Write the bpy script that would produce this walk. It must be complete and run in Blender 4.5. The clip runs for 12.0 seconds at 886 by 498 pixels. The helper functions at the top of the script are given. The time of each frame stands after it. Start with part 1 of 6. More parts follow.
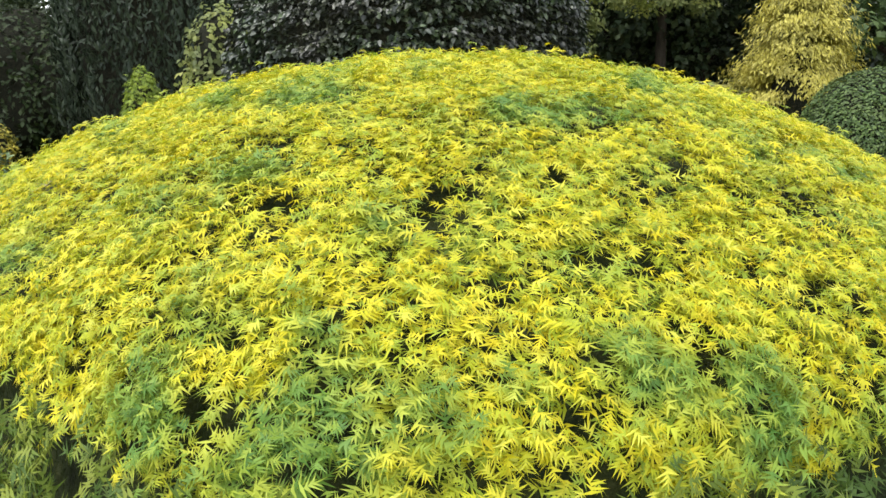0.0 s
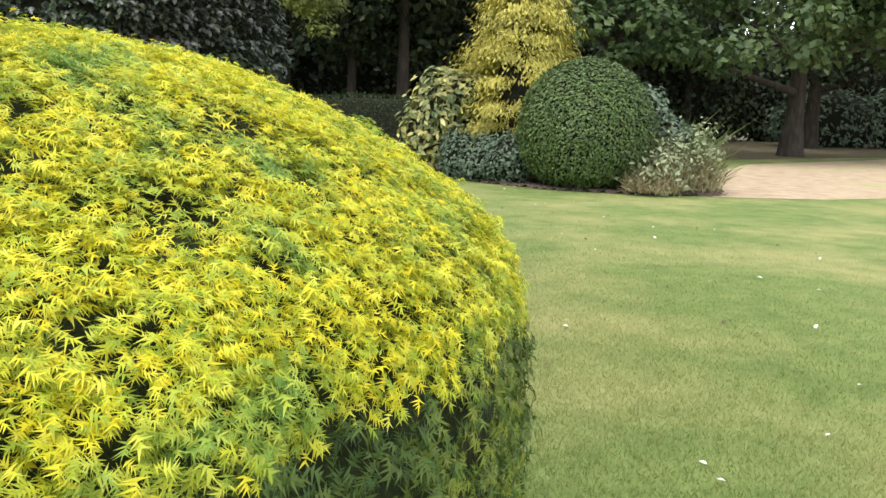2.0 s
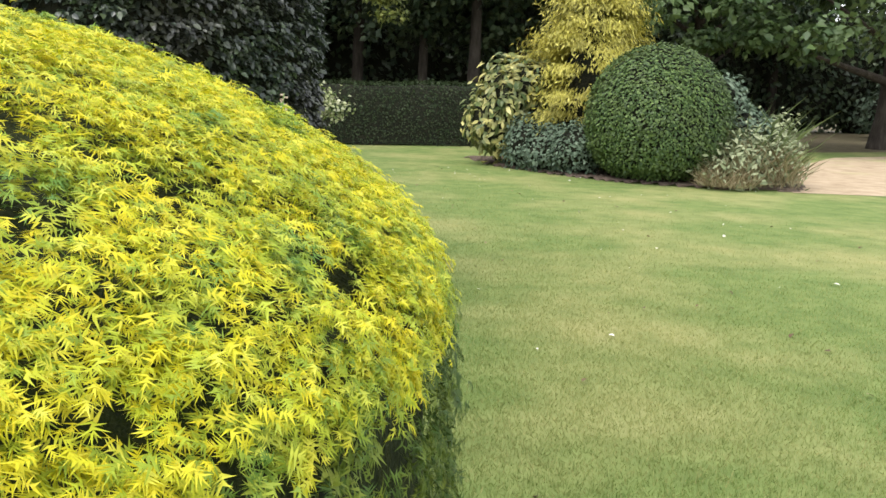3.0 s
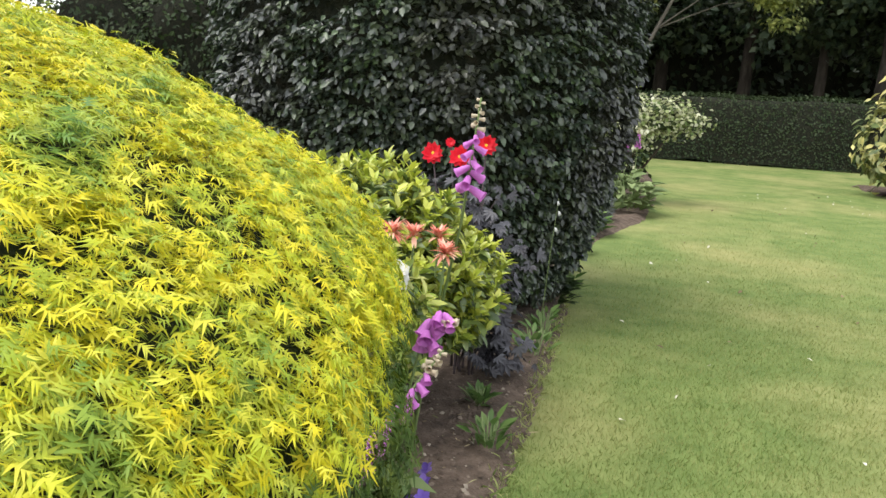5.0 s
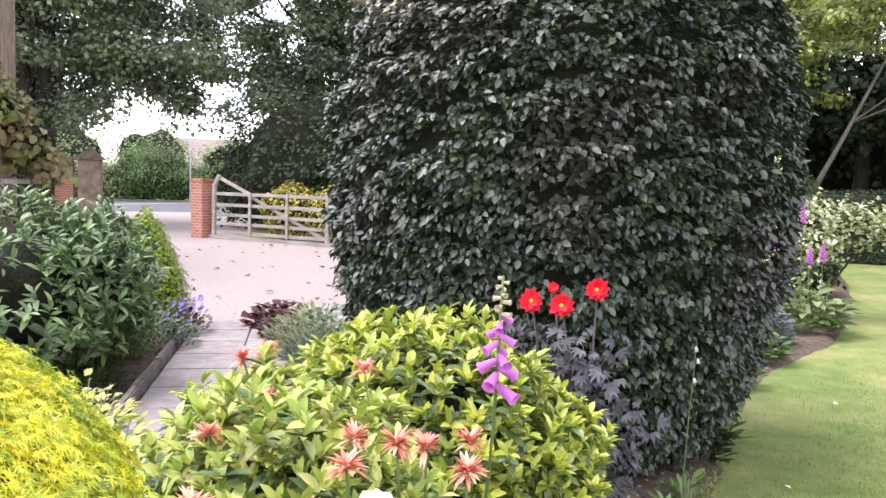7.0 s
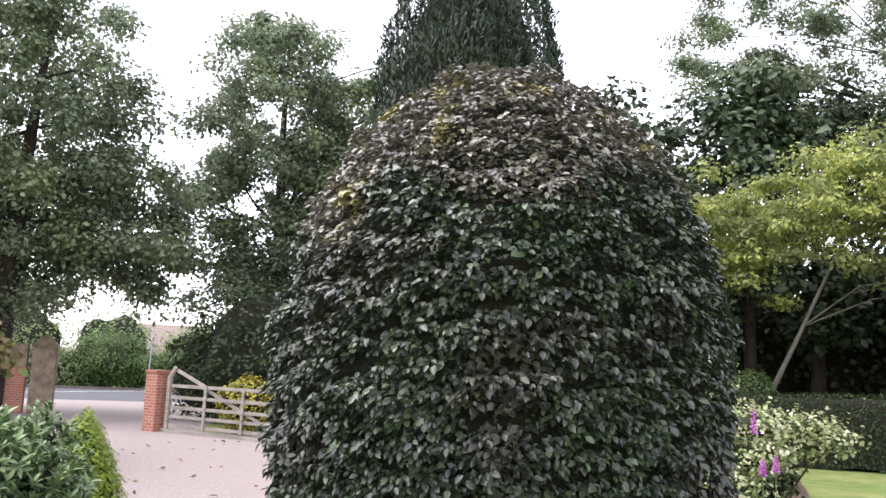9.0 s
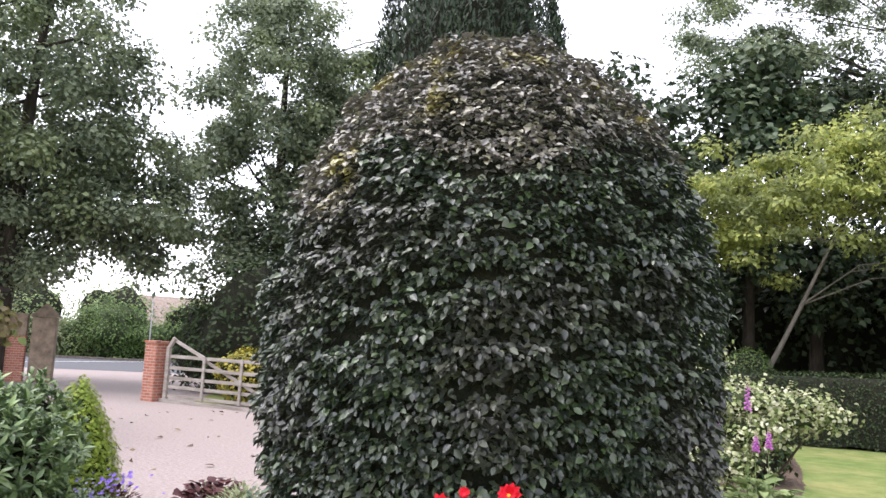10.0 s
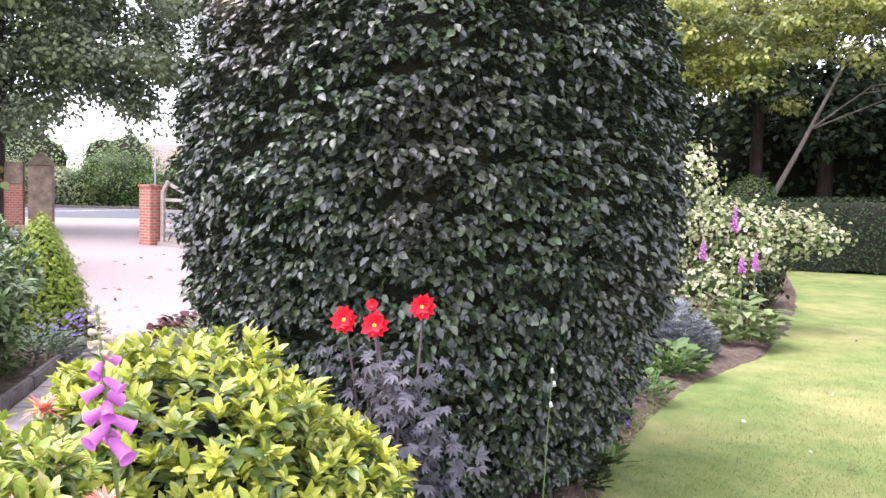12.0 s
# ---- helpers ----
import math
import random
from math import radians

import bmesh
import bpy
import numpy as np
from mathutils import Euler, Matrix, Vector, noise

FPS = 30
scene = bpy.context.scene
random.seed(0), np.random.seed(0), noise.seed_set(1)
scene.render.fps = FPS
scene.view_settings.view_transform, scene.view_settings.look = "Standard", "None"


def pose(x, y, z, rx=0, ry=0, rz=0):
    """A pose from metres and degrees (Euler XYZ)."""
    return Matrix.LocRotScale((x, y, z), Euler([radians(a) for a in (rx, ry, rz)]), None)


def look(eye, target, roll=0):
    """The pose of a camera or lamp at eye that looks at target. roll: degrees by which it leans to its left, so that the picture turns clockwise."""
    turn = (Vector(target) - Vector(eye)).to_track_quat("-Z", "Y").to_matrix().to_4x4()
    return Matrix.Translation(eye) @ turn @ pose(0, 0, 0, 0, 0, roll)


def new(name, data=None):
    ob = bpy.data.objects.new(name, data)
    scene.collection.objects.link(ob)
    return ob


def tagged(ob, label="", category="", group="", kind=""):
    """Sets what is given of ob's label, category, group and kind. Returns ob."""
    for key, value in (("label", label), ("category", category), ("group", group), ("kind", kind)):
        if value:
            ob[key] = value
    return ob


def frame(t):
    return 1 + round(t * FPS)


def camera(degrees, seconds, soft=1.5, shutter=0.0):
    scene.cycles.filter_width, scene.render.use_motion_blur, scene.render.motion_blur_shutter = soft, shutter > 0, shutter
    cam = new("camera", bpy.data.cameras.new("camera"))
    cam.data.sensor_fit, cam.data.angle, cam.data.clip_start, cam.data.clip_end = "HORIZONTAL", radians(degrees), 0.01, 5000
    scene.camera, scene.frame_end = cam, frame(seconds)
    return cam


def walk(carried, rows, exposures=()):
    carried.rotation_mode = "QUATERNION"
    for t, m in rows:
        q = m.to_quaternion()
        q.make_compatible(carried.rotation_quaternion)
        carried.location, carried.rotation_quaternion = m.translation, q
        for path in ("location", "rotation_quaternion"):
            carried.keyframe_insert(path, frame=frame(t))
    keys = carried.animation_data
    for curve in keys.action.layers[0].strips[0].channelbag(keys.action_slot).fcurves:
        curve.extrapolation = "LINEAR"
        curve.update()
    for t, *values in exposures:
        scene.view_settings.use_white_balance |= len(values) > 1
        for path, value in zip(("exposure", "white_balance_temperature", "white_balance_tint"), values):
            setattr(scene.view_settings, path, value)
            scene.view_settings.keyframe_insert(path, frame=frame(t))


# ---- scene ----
cam = camera(55.0, 12.0)
PATH = [
    (0, (0.14, -0.129, 1.455), (-0.05, 1.84, 1.164), 0.7),
    (0.5, (0.195, -0.135, 1.463), (0.303, 1.84, 1.161), 1.6),
    (1, (0.273, -0.126, 1.469), (0.653, 1.81, 1.141), 2.0),
    (1.5, (0.418, -0.061, 1.466), (0.921, 1.847, 1.136), 0.8),
    (2, (0.635, 0.06, 1.471), (0.995, 2.0, 1.147), 1.6),
    (2.5, (0.792, 0.216, 1.452), (1.086, 2.163, 1.101), 1.1),
    (3, (0.949, 0.456, 1.476), (1.137, 2.415, 1.119), 2.0),
    (3.2, (1.0, 0.546, 1.485), (1.149, 2.508, 1.129), 1.5),
    (4.8, (1.375, 1.261, 1.477), (0.788, 3.134, 1.095), 4.0),
    (5, (1.382, 1.371, 1.483), (0.722, 3.221, 1.109), 3.8),
    (5.5, (1.411, 1.561, 1.473), (0.554, 3.313, 1.028), 2.7),
    (6, (1.483, 1.781, 1.482), (0.332, 3.368, 1.085), 2.9),
    (6.5, (1.523, 1.928, 1.57), (0.386, 3.542, 1.251), 3.0),
    (7, (1.525, 2.038, 1.658), (0.45, 3.717, 1.501), 1.6),
    (7.5, (1.603, 2.05, 1.729), (0.511, 3.725, 1.719), 2.5),
    (7.7, (1.641, 2.048, 1.774), (0.578, 3.741, 1.834), 3.0),
    (9.3, (1.707, 2.084, 1.851), (0.689, 3.781, 2.142), 2.6),
    (9.5, (1.707, 2.097, 1.852), (0.685, 3.794, 2.127), 3.2),
    (10, (1.742, 2.116, 1.826), (0.721, 3.82, 2.055), 3.3),
    (10.5, (1.797, 2.202, 1.79), (0.797, 3.929, 1.912), 3.6),
    (11, (1.812, 2.395, 1.726), (0.863, 4.155, 1.777), 3.5),
    (11.5, (1.837, 2.59, 1.7), (0.918, 4.366, 1.67), 1.2),
    (12, (1.903, 2.719, 1.673), (0.865, 4.423, 1.533), 1.7),
]
walk(cam, [(t, look(eye, target, roll)) for t, eye, target, roll in PATH], exposures=((0.0, 0.7, 6500, 10), (1.5, 0.76, 6500, 10), (5.5, 0.84, 6500, 11), (7.5, 1.45, 6200, 22), (9.5, 1.0, 6350, 17), (10.5, 1.2, 6250, 22), (12.0, 1.6, 6150, 27)))

# ---- light ----
SUN_EL, SUN_ROT = 68.0, 235.0
world = bpy.data.worlds.new("world")
scene.world = world
world.use_nodes = True
wn, wl = world.node_tree.nodes, world.node_tree.links
wn.clear()
sky = wn.new("ShaderNodeTexSky")
sky.sky_type, sky.sun_disc = "NISHITA", False
sky.sun_elevation, sky.sun_rotation = radians(SUN_EL), radians(SUN_ROT)
sky.air_density, sky.dust_density, sky.ozone_density = 1.0, 1.0, 1.0
cloud = wn.new("ShaderNodeHueSaturation")
cloud.inputs["Saturation"].default_value = 0.2
cloud.inputs["Value"].default_value = 1.9
back = wn.new("ShaderNodeBackground")
back.inputs["Strength"].default_value = 0.15
wout = wn.new("ShaderNodeOutputWorld")
wl.new(sky.outputs[0], cloud.inputs["Color"])
wl.new(cloud.outputs[0], back.inputs["Color"])
wl.new(back.outputs[0], wout.inputs["Surface"])
sun_data = bpy.data.lights.new("sun", "SUN")
sun_data.energy, sun_data.angle, sun_data.color = 1.5, radians(40), (1.0, 0.96, 0.9)
sun = new("sun", sun_data)
# the sun's rotation is counted from north (+y) clockwise
_az, _el = radians(SUN_ROT), radians(SUN_EL)
sun.matrix_world = look((0, 0, 60), Vector((0, 0, 60)) - Vector((math.sin(_az) * math.cos(_el), math.cos(_az) * math.cos(_el), math.sin(_el))))

# ---- materials ----


def node_mat(name):
    m = bpy.data.materials.new(name)
    m.use_nodes = True
    n, l = m.node_tree.nodes, m.node_tree.links
    n.clear()
    out = n.new("ShaderNodeOutputMaterial")
    return m, n, l, out


def ramp_of(n, colours):
    r = n.new("ShaderNodeValToRGB")
    els = r.color_ramp.elements
    for i, c in enumerate(colours):
        pos = i / max(1, len(colours) - 1)
        if i < 2:
            e = els[i]
            e.position = pos
        else:
            e = els.new(pos)
        e.color = (*c, 1)
    # elements stay sorted by position
    for e, c in zip(els, colours):
        e.color = (*c, 1)
    for i, e in enumerate(els):
        e.position = i / max(1, len(els) - 1)
    return r


def leaf_mat(name, colours, patch=None, patch_scale=2.0, patch_amount=0.5, rough=0.55, through_light=0.3, spec=0.32, split=(0.45, 0.6), objects=False):
    """Foliage: each leaf has its own tone, and slow patches drift towards a second tone."""
    m, n, l, out = node_mat(name)
    if objects:
        rnd = n.new("ShaderNodeObjectInfo").outputs["Random"]
    else:
        rnd = n.new("ShaderNodeNewGeometry").outputs["Random Per Island"]
    r = ramp_of(n, colours)
    l.new(rnd, r.inputs[0])
    col = r.outputs[0]
    geo = n.new("ShaderNodeNewGeometry")
    if patch:
        no = n.new("ShaderNodeTexNoise")
        no.inputs["Scale"].default_value = patch_scale
        no.inputs["Detail"].default_value = 3
        l.new(geo.outputs["Position"], no.inputs["Vector"])
        mp = n.new("ShaderNodeMapRange")
        mp.inputs["From Min"].default_value, mp.inputs["From Max"].default_value = split
        mp.inputs["To Max"].default_value = patch_amount
        l.new(no.outputs[0], mp.inputs["Value"])
        r2 = ramp_of(n, patch)
        l.new(rnd, r2.inputs[0])
        mx = n.new("ShaderNodeMix")
        mx.data_type = "RGBA"
        l.new(mp.outputs[0], mx.inputs["Factor"])
        l.new(col, mx.inputs[6])
        l.new(r2.outputs[0], mx.inputs[7])
        col = mx.outputs[2]
    b = n.new("ShaderNodeBsdfPrincipled")
    b.inputs["Roughness"].default_value = rough
    b.inputs["Specular IOR Level"].default_value = spec
    l.new(col, b.inputs["Base Color"])
    fine = n.new("ShaderNodeTexNoise")
    fine.inputs["Scale"].default_value = 120
    l.new(geo.outputs["Position"], fine.inputs["Vector"])
    bump = n.new("ShaderNodeBump")
    bump.inputs["Strength"].default_value = 0.25
    bump.inputs["Distance"].default_value = 0.004
    l.new(fine.outputs[0], bump.inputs["Height"])
    l.new(bump.outputs[0], b.inputs["Normal"])
    surf = b.outputs[0]
    if through_light:
        tr = n.new("ShaderNodeBsdfTranslucent")
        l.new(col, tr.inputs["Color"])
        ms = n.new("ShaderNodeMixShader")
        ms.inputs[0].default_value = through_light
        l.new(surf, ms.inputs[1])
        l.new(tr.outputs[0], ms.inputs[2])
        surf = ms.outputs[0]
    l.new(surf, out.inputs["Surface"])
    return m


def plain_mat(name, colours, scale=6.0, detail=6.0, rough=0.85, bump=0.3, bump_scale=60.0, bump_dist=0.01, stretch=(1, 1, 1), second=None, second_scale=0.5, second_split=(0.5, 0.65), spec=0.3):
    """Ground, stone, wood, bark: noise-driven colour at two scales, and fine relief."""
    m, n, l, out = node_mat(name)
    geo = n.new("ShaderNodeNewGeometry")
    mapping = n.new("ShaderNodeMapping")
    mapping.inputs["Scale"].default_value = stretch
    l.new(geo.outputs["Position"], mapping.inputs["Vector"])
    no = n.new("ShaderNodeTexNoise")
    no.inputs["Scale"].default_value, no.inputs["Detail"].default_value = scale, detail
    no.inputs["Roughness"].default_value = 0.65
    l.new(mapping.outputs[0], no.inputs["Vector"])
    mr = n.new("ShaderNodeMapRange")
    mr.inputs["From Min"].default_value, mr.inputs["From Max"].default_value = 0.3, 0.7
    l.new(no.outputs[0], mr.inputs["Value"])
    r = ramp_of(n, colours)
    l.new(mr.outputs[0], r.inputs[0])
    col = r.outputs[0]
    if second:
        no2 = n.new("ShaderNodeTexNoise")
        no2.inputs["Scale"].default_value, no2.inputs["Detail"].default_value = second_scale, 4
        l.new(mapping.outputs[0], no2.inputs["Vector"])
        m2 = n.new("ShaderNodeMapRange")
        m2.inputs["From Min"].default_value, m2.inputs["From Max"].default_value = second_split
        l.new(no2.outputs[0], m2.inputs["Value"])
        r2 = ramp_of(n, second)
        l.new(mr.outputs[0], r2.inputs[0])
        mx = n.new("ShaderNodeMix")
        mx.data_type = "RGBA"
        l.new(m2.outputs[0], mx.inputs["Factor"])
        l.new(col, mx.inputs[6])
        l.new(r2.outputs[0], mx.inputs[7])
        col = mx.outputs[2]
    b = n.new("ShaderNodeBsdfPrincipled")
    b.inputs["Roughness"].default_value = rough
    b.inputs["Specular IOR Level"].default_value = spec
    l.new(col, b.inputs["Base Color"])
    fb = n.new("ShaderNodeTexNoise")
    fb.inputs["Scale"].default_value, fb.inputs["Detail"].default_value = bump_scale, 5
    l.new(mapping.outputs[0], fb.inputs["Vector"])
    bp = n.new("ShaderNodeBump")
    bp.inputs["Strength"].default_value, bp.inputs["Distance"].default_value = bump, bump_dist
    l.new(fb.outputs[0], bp.inputs["Height"])
    l.new(bp.outputs[0], b.inputs["Normal"])
    l.new(b.outputs[0], out.inputs["Surface"])
    return m


M = {}
M["lawn"] = plain_mat("mown lawn", [(0.082, 0.128, 0.028), (0.128, 0.176, 0.045), (0.176, 0.214, 0.063)], 3.0, 8, 0.9, 0.5, 180, 0.01, second=[(0.19, 0.208, 0.068), (0.25, 0.245, 0.09), (0.3, 0.285, 0.12)], second_scale=0.55, second_split=(0.44, 0.7))
M["blade"] = leaf_mat("grass blades", [(0.109, 0.171, 0.0358), (0.168, 0.228, 0.056), (0.234, 0.28, 0.084), (0.326, 0.32, 0.123)], [(0.272, 0.286, 0.0952), (0.402, 0.388, 0.157)], 0.55, 0.85, 0.6, 0.3, split=(0.44, 0.7))
M["soil"] = plain_mat("dry bed soil", [(0.05, 0.036, 0.026), (0.10, 0.072, 0.052), (0.16, 0.12, 0.09)], 14, 8, 0.95, 0.9, 70, 0.02)
M["crumb"] = leaf_mat("soil crumbs", [(0.05, 0.035, 0.025), (0.11, 0.08, 0.06), (0.2, 0.16, 0.12), (0.3, 0.26, 0.2)], rough=0.9, through_light=0)
M["straw"] = plain_mat("dry straw ground", [(0.26, 0.19, 0.12), (0.38, 0.29, 0.19), (0.46, 0.36, 0.25)], 2.5, 8, 0.95, 0.6, 40, 0.02, second=[(0.26, 0.25, 0.1), (0.34, 0.31, 0.15), (0.4, 0.36, 0.2)], second_scale=0.4, second_split=(0.52, 0.7))
# brown woodland earth, kept dark so the colour carries the trees' shade
M["litter"] = plain_mat("leaf litter ground with painted shade", [(0.06, 0.05, 0.03), (0.11, 0.09, 0.05), (0.15, 0.14, 0.07)], 2.0, 8, 0.95, 0.6, 40, 0.02)
M["gravel"] = plain_mat("pinkish gravel", [(0.22, 0.178, 0.165), (0.31, 0.26, 0.245), (0.39, 0.335, 0.315)], 22, 9, 0.95, 0.8, 120, 0.01, second=[(0.23, 0.195, 0.18), (0.3, 0.255, 0.24), (0.37, 0.325, 0.3)], second_scale=0.35)
M["asphalt"] = plain_mat("grey asphalt", [(0.055, 0.056, 0.062), (0.08, 0.082, 0.09), (0.11, 0.112, 0.12)], 8, 7, 0.8, 0.4, 150, 0.005)
M["slab"] = plain_mat("worn paving", [(0.19, 0.165, 0.16), (0.26, 0.23, 0.22), (0.33, 0.295, 0.285)], 7, 8, 0.9, 0.4, 80, 0.005)
M["kerb"] = plain_mat("concrete kerb", [(0.1, 0.085, 0.075), (0.16, 0.14, 0.125), (0.23, 0.2, 0.18)], 9, 8, 0.9, 0.5, 80, 0.006)
M["stone"] = plain_mat("weathered sandstone", [(0.13, 0.1, 0.075), (0.24, 0.185, 0.135), (0.34, 0.27, 0.2)], 4, 8, 0.9, 0.7, 50, 0.015)
M["mortar"] = plain_mat("mortar", [(0.25, 0.22, 0.18), (0.35, 0.31, 0.26)], 10, 6, 0.95, 0.5, 80, 0.01)
M["bark"] = plain_mat("bark", [(0.022, 0.018, 0.014), (0.045, 0.037, 0.029), (0.08, 0.067, 0.055)], 7, 8, 0.95, 1.0, 25, 0.04, stretch=(1, 1, 0.25))
M["pale_bark"] = plain_mat("grey bark", [(0.09, 0.08, 0.065), (0.15, 0.135, 0.11), (0.2, 0.18, 0.15)], 7, 8, 0.95, 1.0, 25, 0.03, stretch=(1, 1, 0.25))
M["twig"] = plain_mat("twig bark", [(0.03, 0.022, 0.014), (0.06, 0.045, 0.03)], 20, 5, 0.9, 0.5, 80, 0.005)
# dark body colours that stand in for the shade between and behind leaves
M["core"] = plain_mat("painted shade of inner growth", [(0.006, 0.008, 0.004), (0.014, 0.016, 0.008), (0.03, 0.026, 0.014)], 18, 6, 0.95, 1.0, 40, 0.03)
M["green_core"] = plain_mat("inner leaves with painted shade", [(0.02, 0.03, 0.012), (0.045, 0.065, 0.025), (0.08, 0.1, 0.04)], 4, 8, 0.95, 1.0, 12, 0.1)
M["yew_core"] = plain_mat("painted shade of yew growth", [(0.008, 0.012, 0.004), (0.024, 0.034, 0.01), (0.05, 0.055, 0.018)], 25, 6, 0.95, 1.0, 60, 0.02)
M["gate_wood"] = plain_mat("weathered grey oak", [(0.2, 0.175, 0.15), (0.3, 0.27, 0.235), (0.4, 0.37, 0.33)], 6, 8, 0.85, 0.5, 40, 0.006, stretch=(0.3, 1, 1.5))
M["white_paint"] = plain_mat("white paint", [(0.68, 0.68, 0.66), (0.8, 0.8, 0.78)], 5, 6, 0.5, 0.15, 60, 0.003)
M["dark_paint"] = plain_mat("black paint", [(0.012, 0.012, 0.013), (0.025, 0.025, 0.026)], 5, 6, 0.45, 0.15, 60, 0.003)
M["dark_timber"] = plain_mat("dark stained timber", [(0.015, 0.012, 0.01), (0.035, 0.028, 0.022)], 6, 6, 0.8, 0.5, 40, 0.006, stretch=(3, 3, 0.4))
M["roof_tile"] = plain_mat("brown roof tiles", [(0.16, 0.12, 0.1), (0.24, 0.19, 0.16), (0.3, 0.25, 0.22)], 5, 6, 0.9, 0.4, 40, 0.01)
M["render_wall"] = plain_mat("pale render", [(0.5, 0.47, 0.42), (0.6, 0.57, 0.52)], 3, 6, 0.9, 0.3, 60, 0.005)
M["pole"] = plain_mat("grey galvanised pole", [(0.25, 0.25, 0.25), (0.34, 0.34, 0.34)], 6, 5, 0.5, 0.2, 60, 0.003)


def brick_mat():
    m, n, l, out = node_mat("red brick")
    geo = n.new("ShaderNodeNewGeometry")
    sep = n.new("ShaderNodeSeparateXYZ")
    l.new(geo.outputs["Position"], sep.inputs[0])
    add = n.new("ShaderNodeMath")
    l.new(sep.outputs[0], add.inputs[0])
    l.new(sep.outputs[1], add.inputs[1])
    comb = n.new("ShaderNodeCombineXYZ")
    l.new(add.outputs[0], comb.inputs[0])
    l.new(sep.outputs[2], comb.inputs[1])
    br = n.new("ShaderNodeTexBrick")
    br.inputs["Scale"].default_value = 1.0
    br.inputs["Brick Width"].default_value, br.inputs["Row Height"].default_value = 0.225, 0.075
    br.inputs["Mortar Size"].default_value = 0.008
    br.inputs["Color1"].default_value, br.inputs["Color2"].default_value = (0.32, 0.1, 0.06, 1), (0.42, 0.16, 0.1, 1)
    br.inputs["Mortar"].default_value = (0.4, 0.34, 0.29, 1)
    l.new(comb.outputs[0], br.inputs["Vector"])
    b = n.new("ShaderNodeBsdfPrincipled")
    b.inputs["Roughness"].default_value = 0.9
    l.new(br.outputs[0], b.inputs["Base Color"])
    bp = n.new("ShaderNodeBump")
    bp.inputs["Distance"].default_value = 0.01
    bp.invert = True
    l.new(br.outputs["Fac"], bp.inputs["Height"])
    l.new(bp.outputs[0], b.inputs["Normal"])
    l.new(b.outputs[0], out.inputs["Surface"])
    return m


M["brick"] = brick_mat()


def glass_mat():
    m, n, l, out = node_mat("window glass")
    b = n.new("ShaderNodeBsdfPrincipled")
    b.inputs["Base Color"].default_value = (0.05, 0.06, 0.06, 1)
    b.inputs["Roughness"].default_value = 0.05
    l.new(b.outputs[0], out.inputs["Surface"])
    return m


M["glass"] = glass_mat()
Y_YEL = [(0.25, 0.34, 0.03), (0.42, 0.47, 0.025), (0.56, 0.54, 0.02), (0.66, 0.56, 0.016), (0.6, 0.61, 0.07)]
Y_GRN = [(0.06, 0.165, 0.03), (0.12, 0.25, 0.045), (0.22, 0.35, 0.05), (0.36, 0.45, 0.06)]
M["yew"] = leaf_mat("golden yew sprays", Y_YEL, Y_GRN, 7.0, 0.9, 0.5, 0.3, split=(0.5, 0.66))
# greener foliage of the flank, its colours also darkened to paint the side's shade
M["yew_side"] = leaf_mat("green yew sprays with painted shade", [(0.0612, 0.117, 0.0184), (0.11, 0.171, 0.0245), (0.184, 0.239, 0.0306), (0.257, 0.294, 0.0367)], [(0.0306, 0.0673, 0.0153), (0.0612, 0.11, 0.0215)], 3.0, 0.8, 0.5, 0.3)
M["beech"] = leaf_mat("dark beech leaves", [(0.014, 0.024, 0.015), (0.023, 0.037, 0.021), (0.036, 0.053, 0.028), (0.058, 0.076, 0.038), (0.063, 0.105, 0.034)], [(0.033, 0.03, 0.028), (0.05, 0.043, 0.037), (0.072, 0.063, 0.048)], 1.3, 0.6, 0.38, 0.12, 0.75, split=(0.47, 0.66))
# bronze and yellow leaf tones, made paler to paint the skylight on the crown
M["beech_top"] = leaf_mat("bronze beech leaves with painted skylight", [(0.075, 0.075, 0.064), (0.125, 0.115, 0.098), (0.18, 0.165, 0.13), (0.23, 0.225, 0.14)], [(0.156, 0.117, 0.039), (0.312, 0.286, 0.052), (0.117, 0.091, 0.052)], 3.0, 0.9, 0.35, 0.15, 0.75, split=(0.58, 0.68))
M["lime"] = leaf_mat("lime green leaves", [(0.24, 0.31, 0.035), (0.38, 0.44, 0.05), (0.5, 0.53, 0.065), (0.6, 0.6, 0.13)], [(0.08, 0.14, 0.03), (0.16, 0.22, 0.05)], 6.0, 0.4, 0.35, 0.25, 0.5)
M["azalea"] = leaf_mat("mid green shrub leaves", [(0.2, 0.3, 0.05), (0.33, 0.42, 0.07), (0.46, 0.51, 0.11), (0.56, 0.56, 0.2)], [(0.36, 0.28, 0.09), (0.46, 0.38, 0.14)], 7.0, 0.35, 0.4, 0.25, split=(0.55, 0.7))
M["lime_old"] = leaf_mat("older lime shrub leaves", [(0.05, 0.085, 0.025), (0.09, 0.14, 0.035), (0.15, 0.2, 0.05), (0.24, 0.28, 0.1)], rough=0.32, through_light=0.15, spec=0.55)
M["azalea_old"] = leaf_mat("older coral shrub leaves", [(0.05, 0.095, 0.025), (0.09, 0.15, 0.035), (0.15, 0.22, 0.05), (0.27, 0.25, 0.09)], rough=0.38, through_light=0.18, spec=0.45)
M["rhodo"] = leaf_mat("glossy evergreen leaves", [(0.07, 0.12, 0.045), (0.11, 0.18, 0.065), (0.17, 0.25, 0.09), (0.25, 0.34, 0.13)], [(0.05, 0.085, 0.04), (0.09, 0.13, 0.06)], 3.0, 0.5, 0.36, 0.15, 0.45)
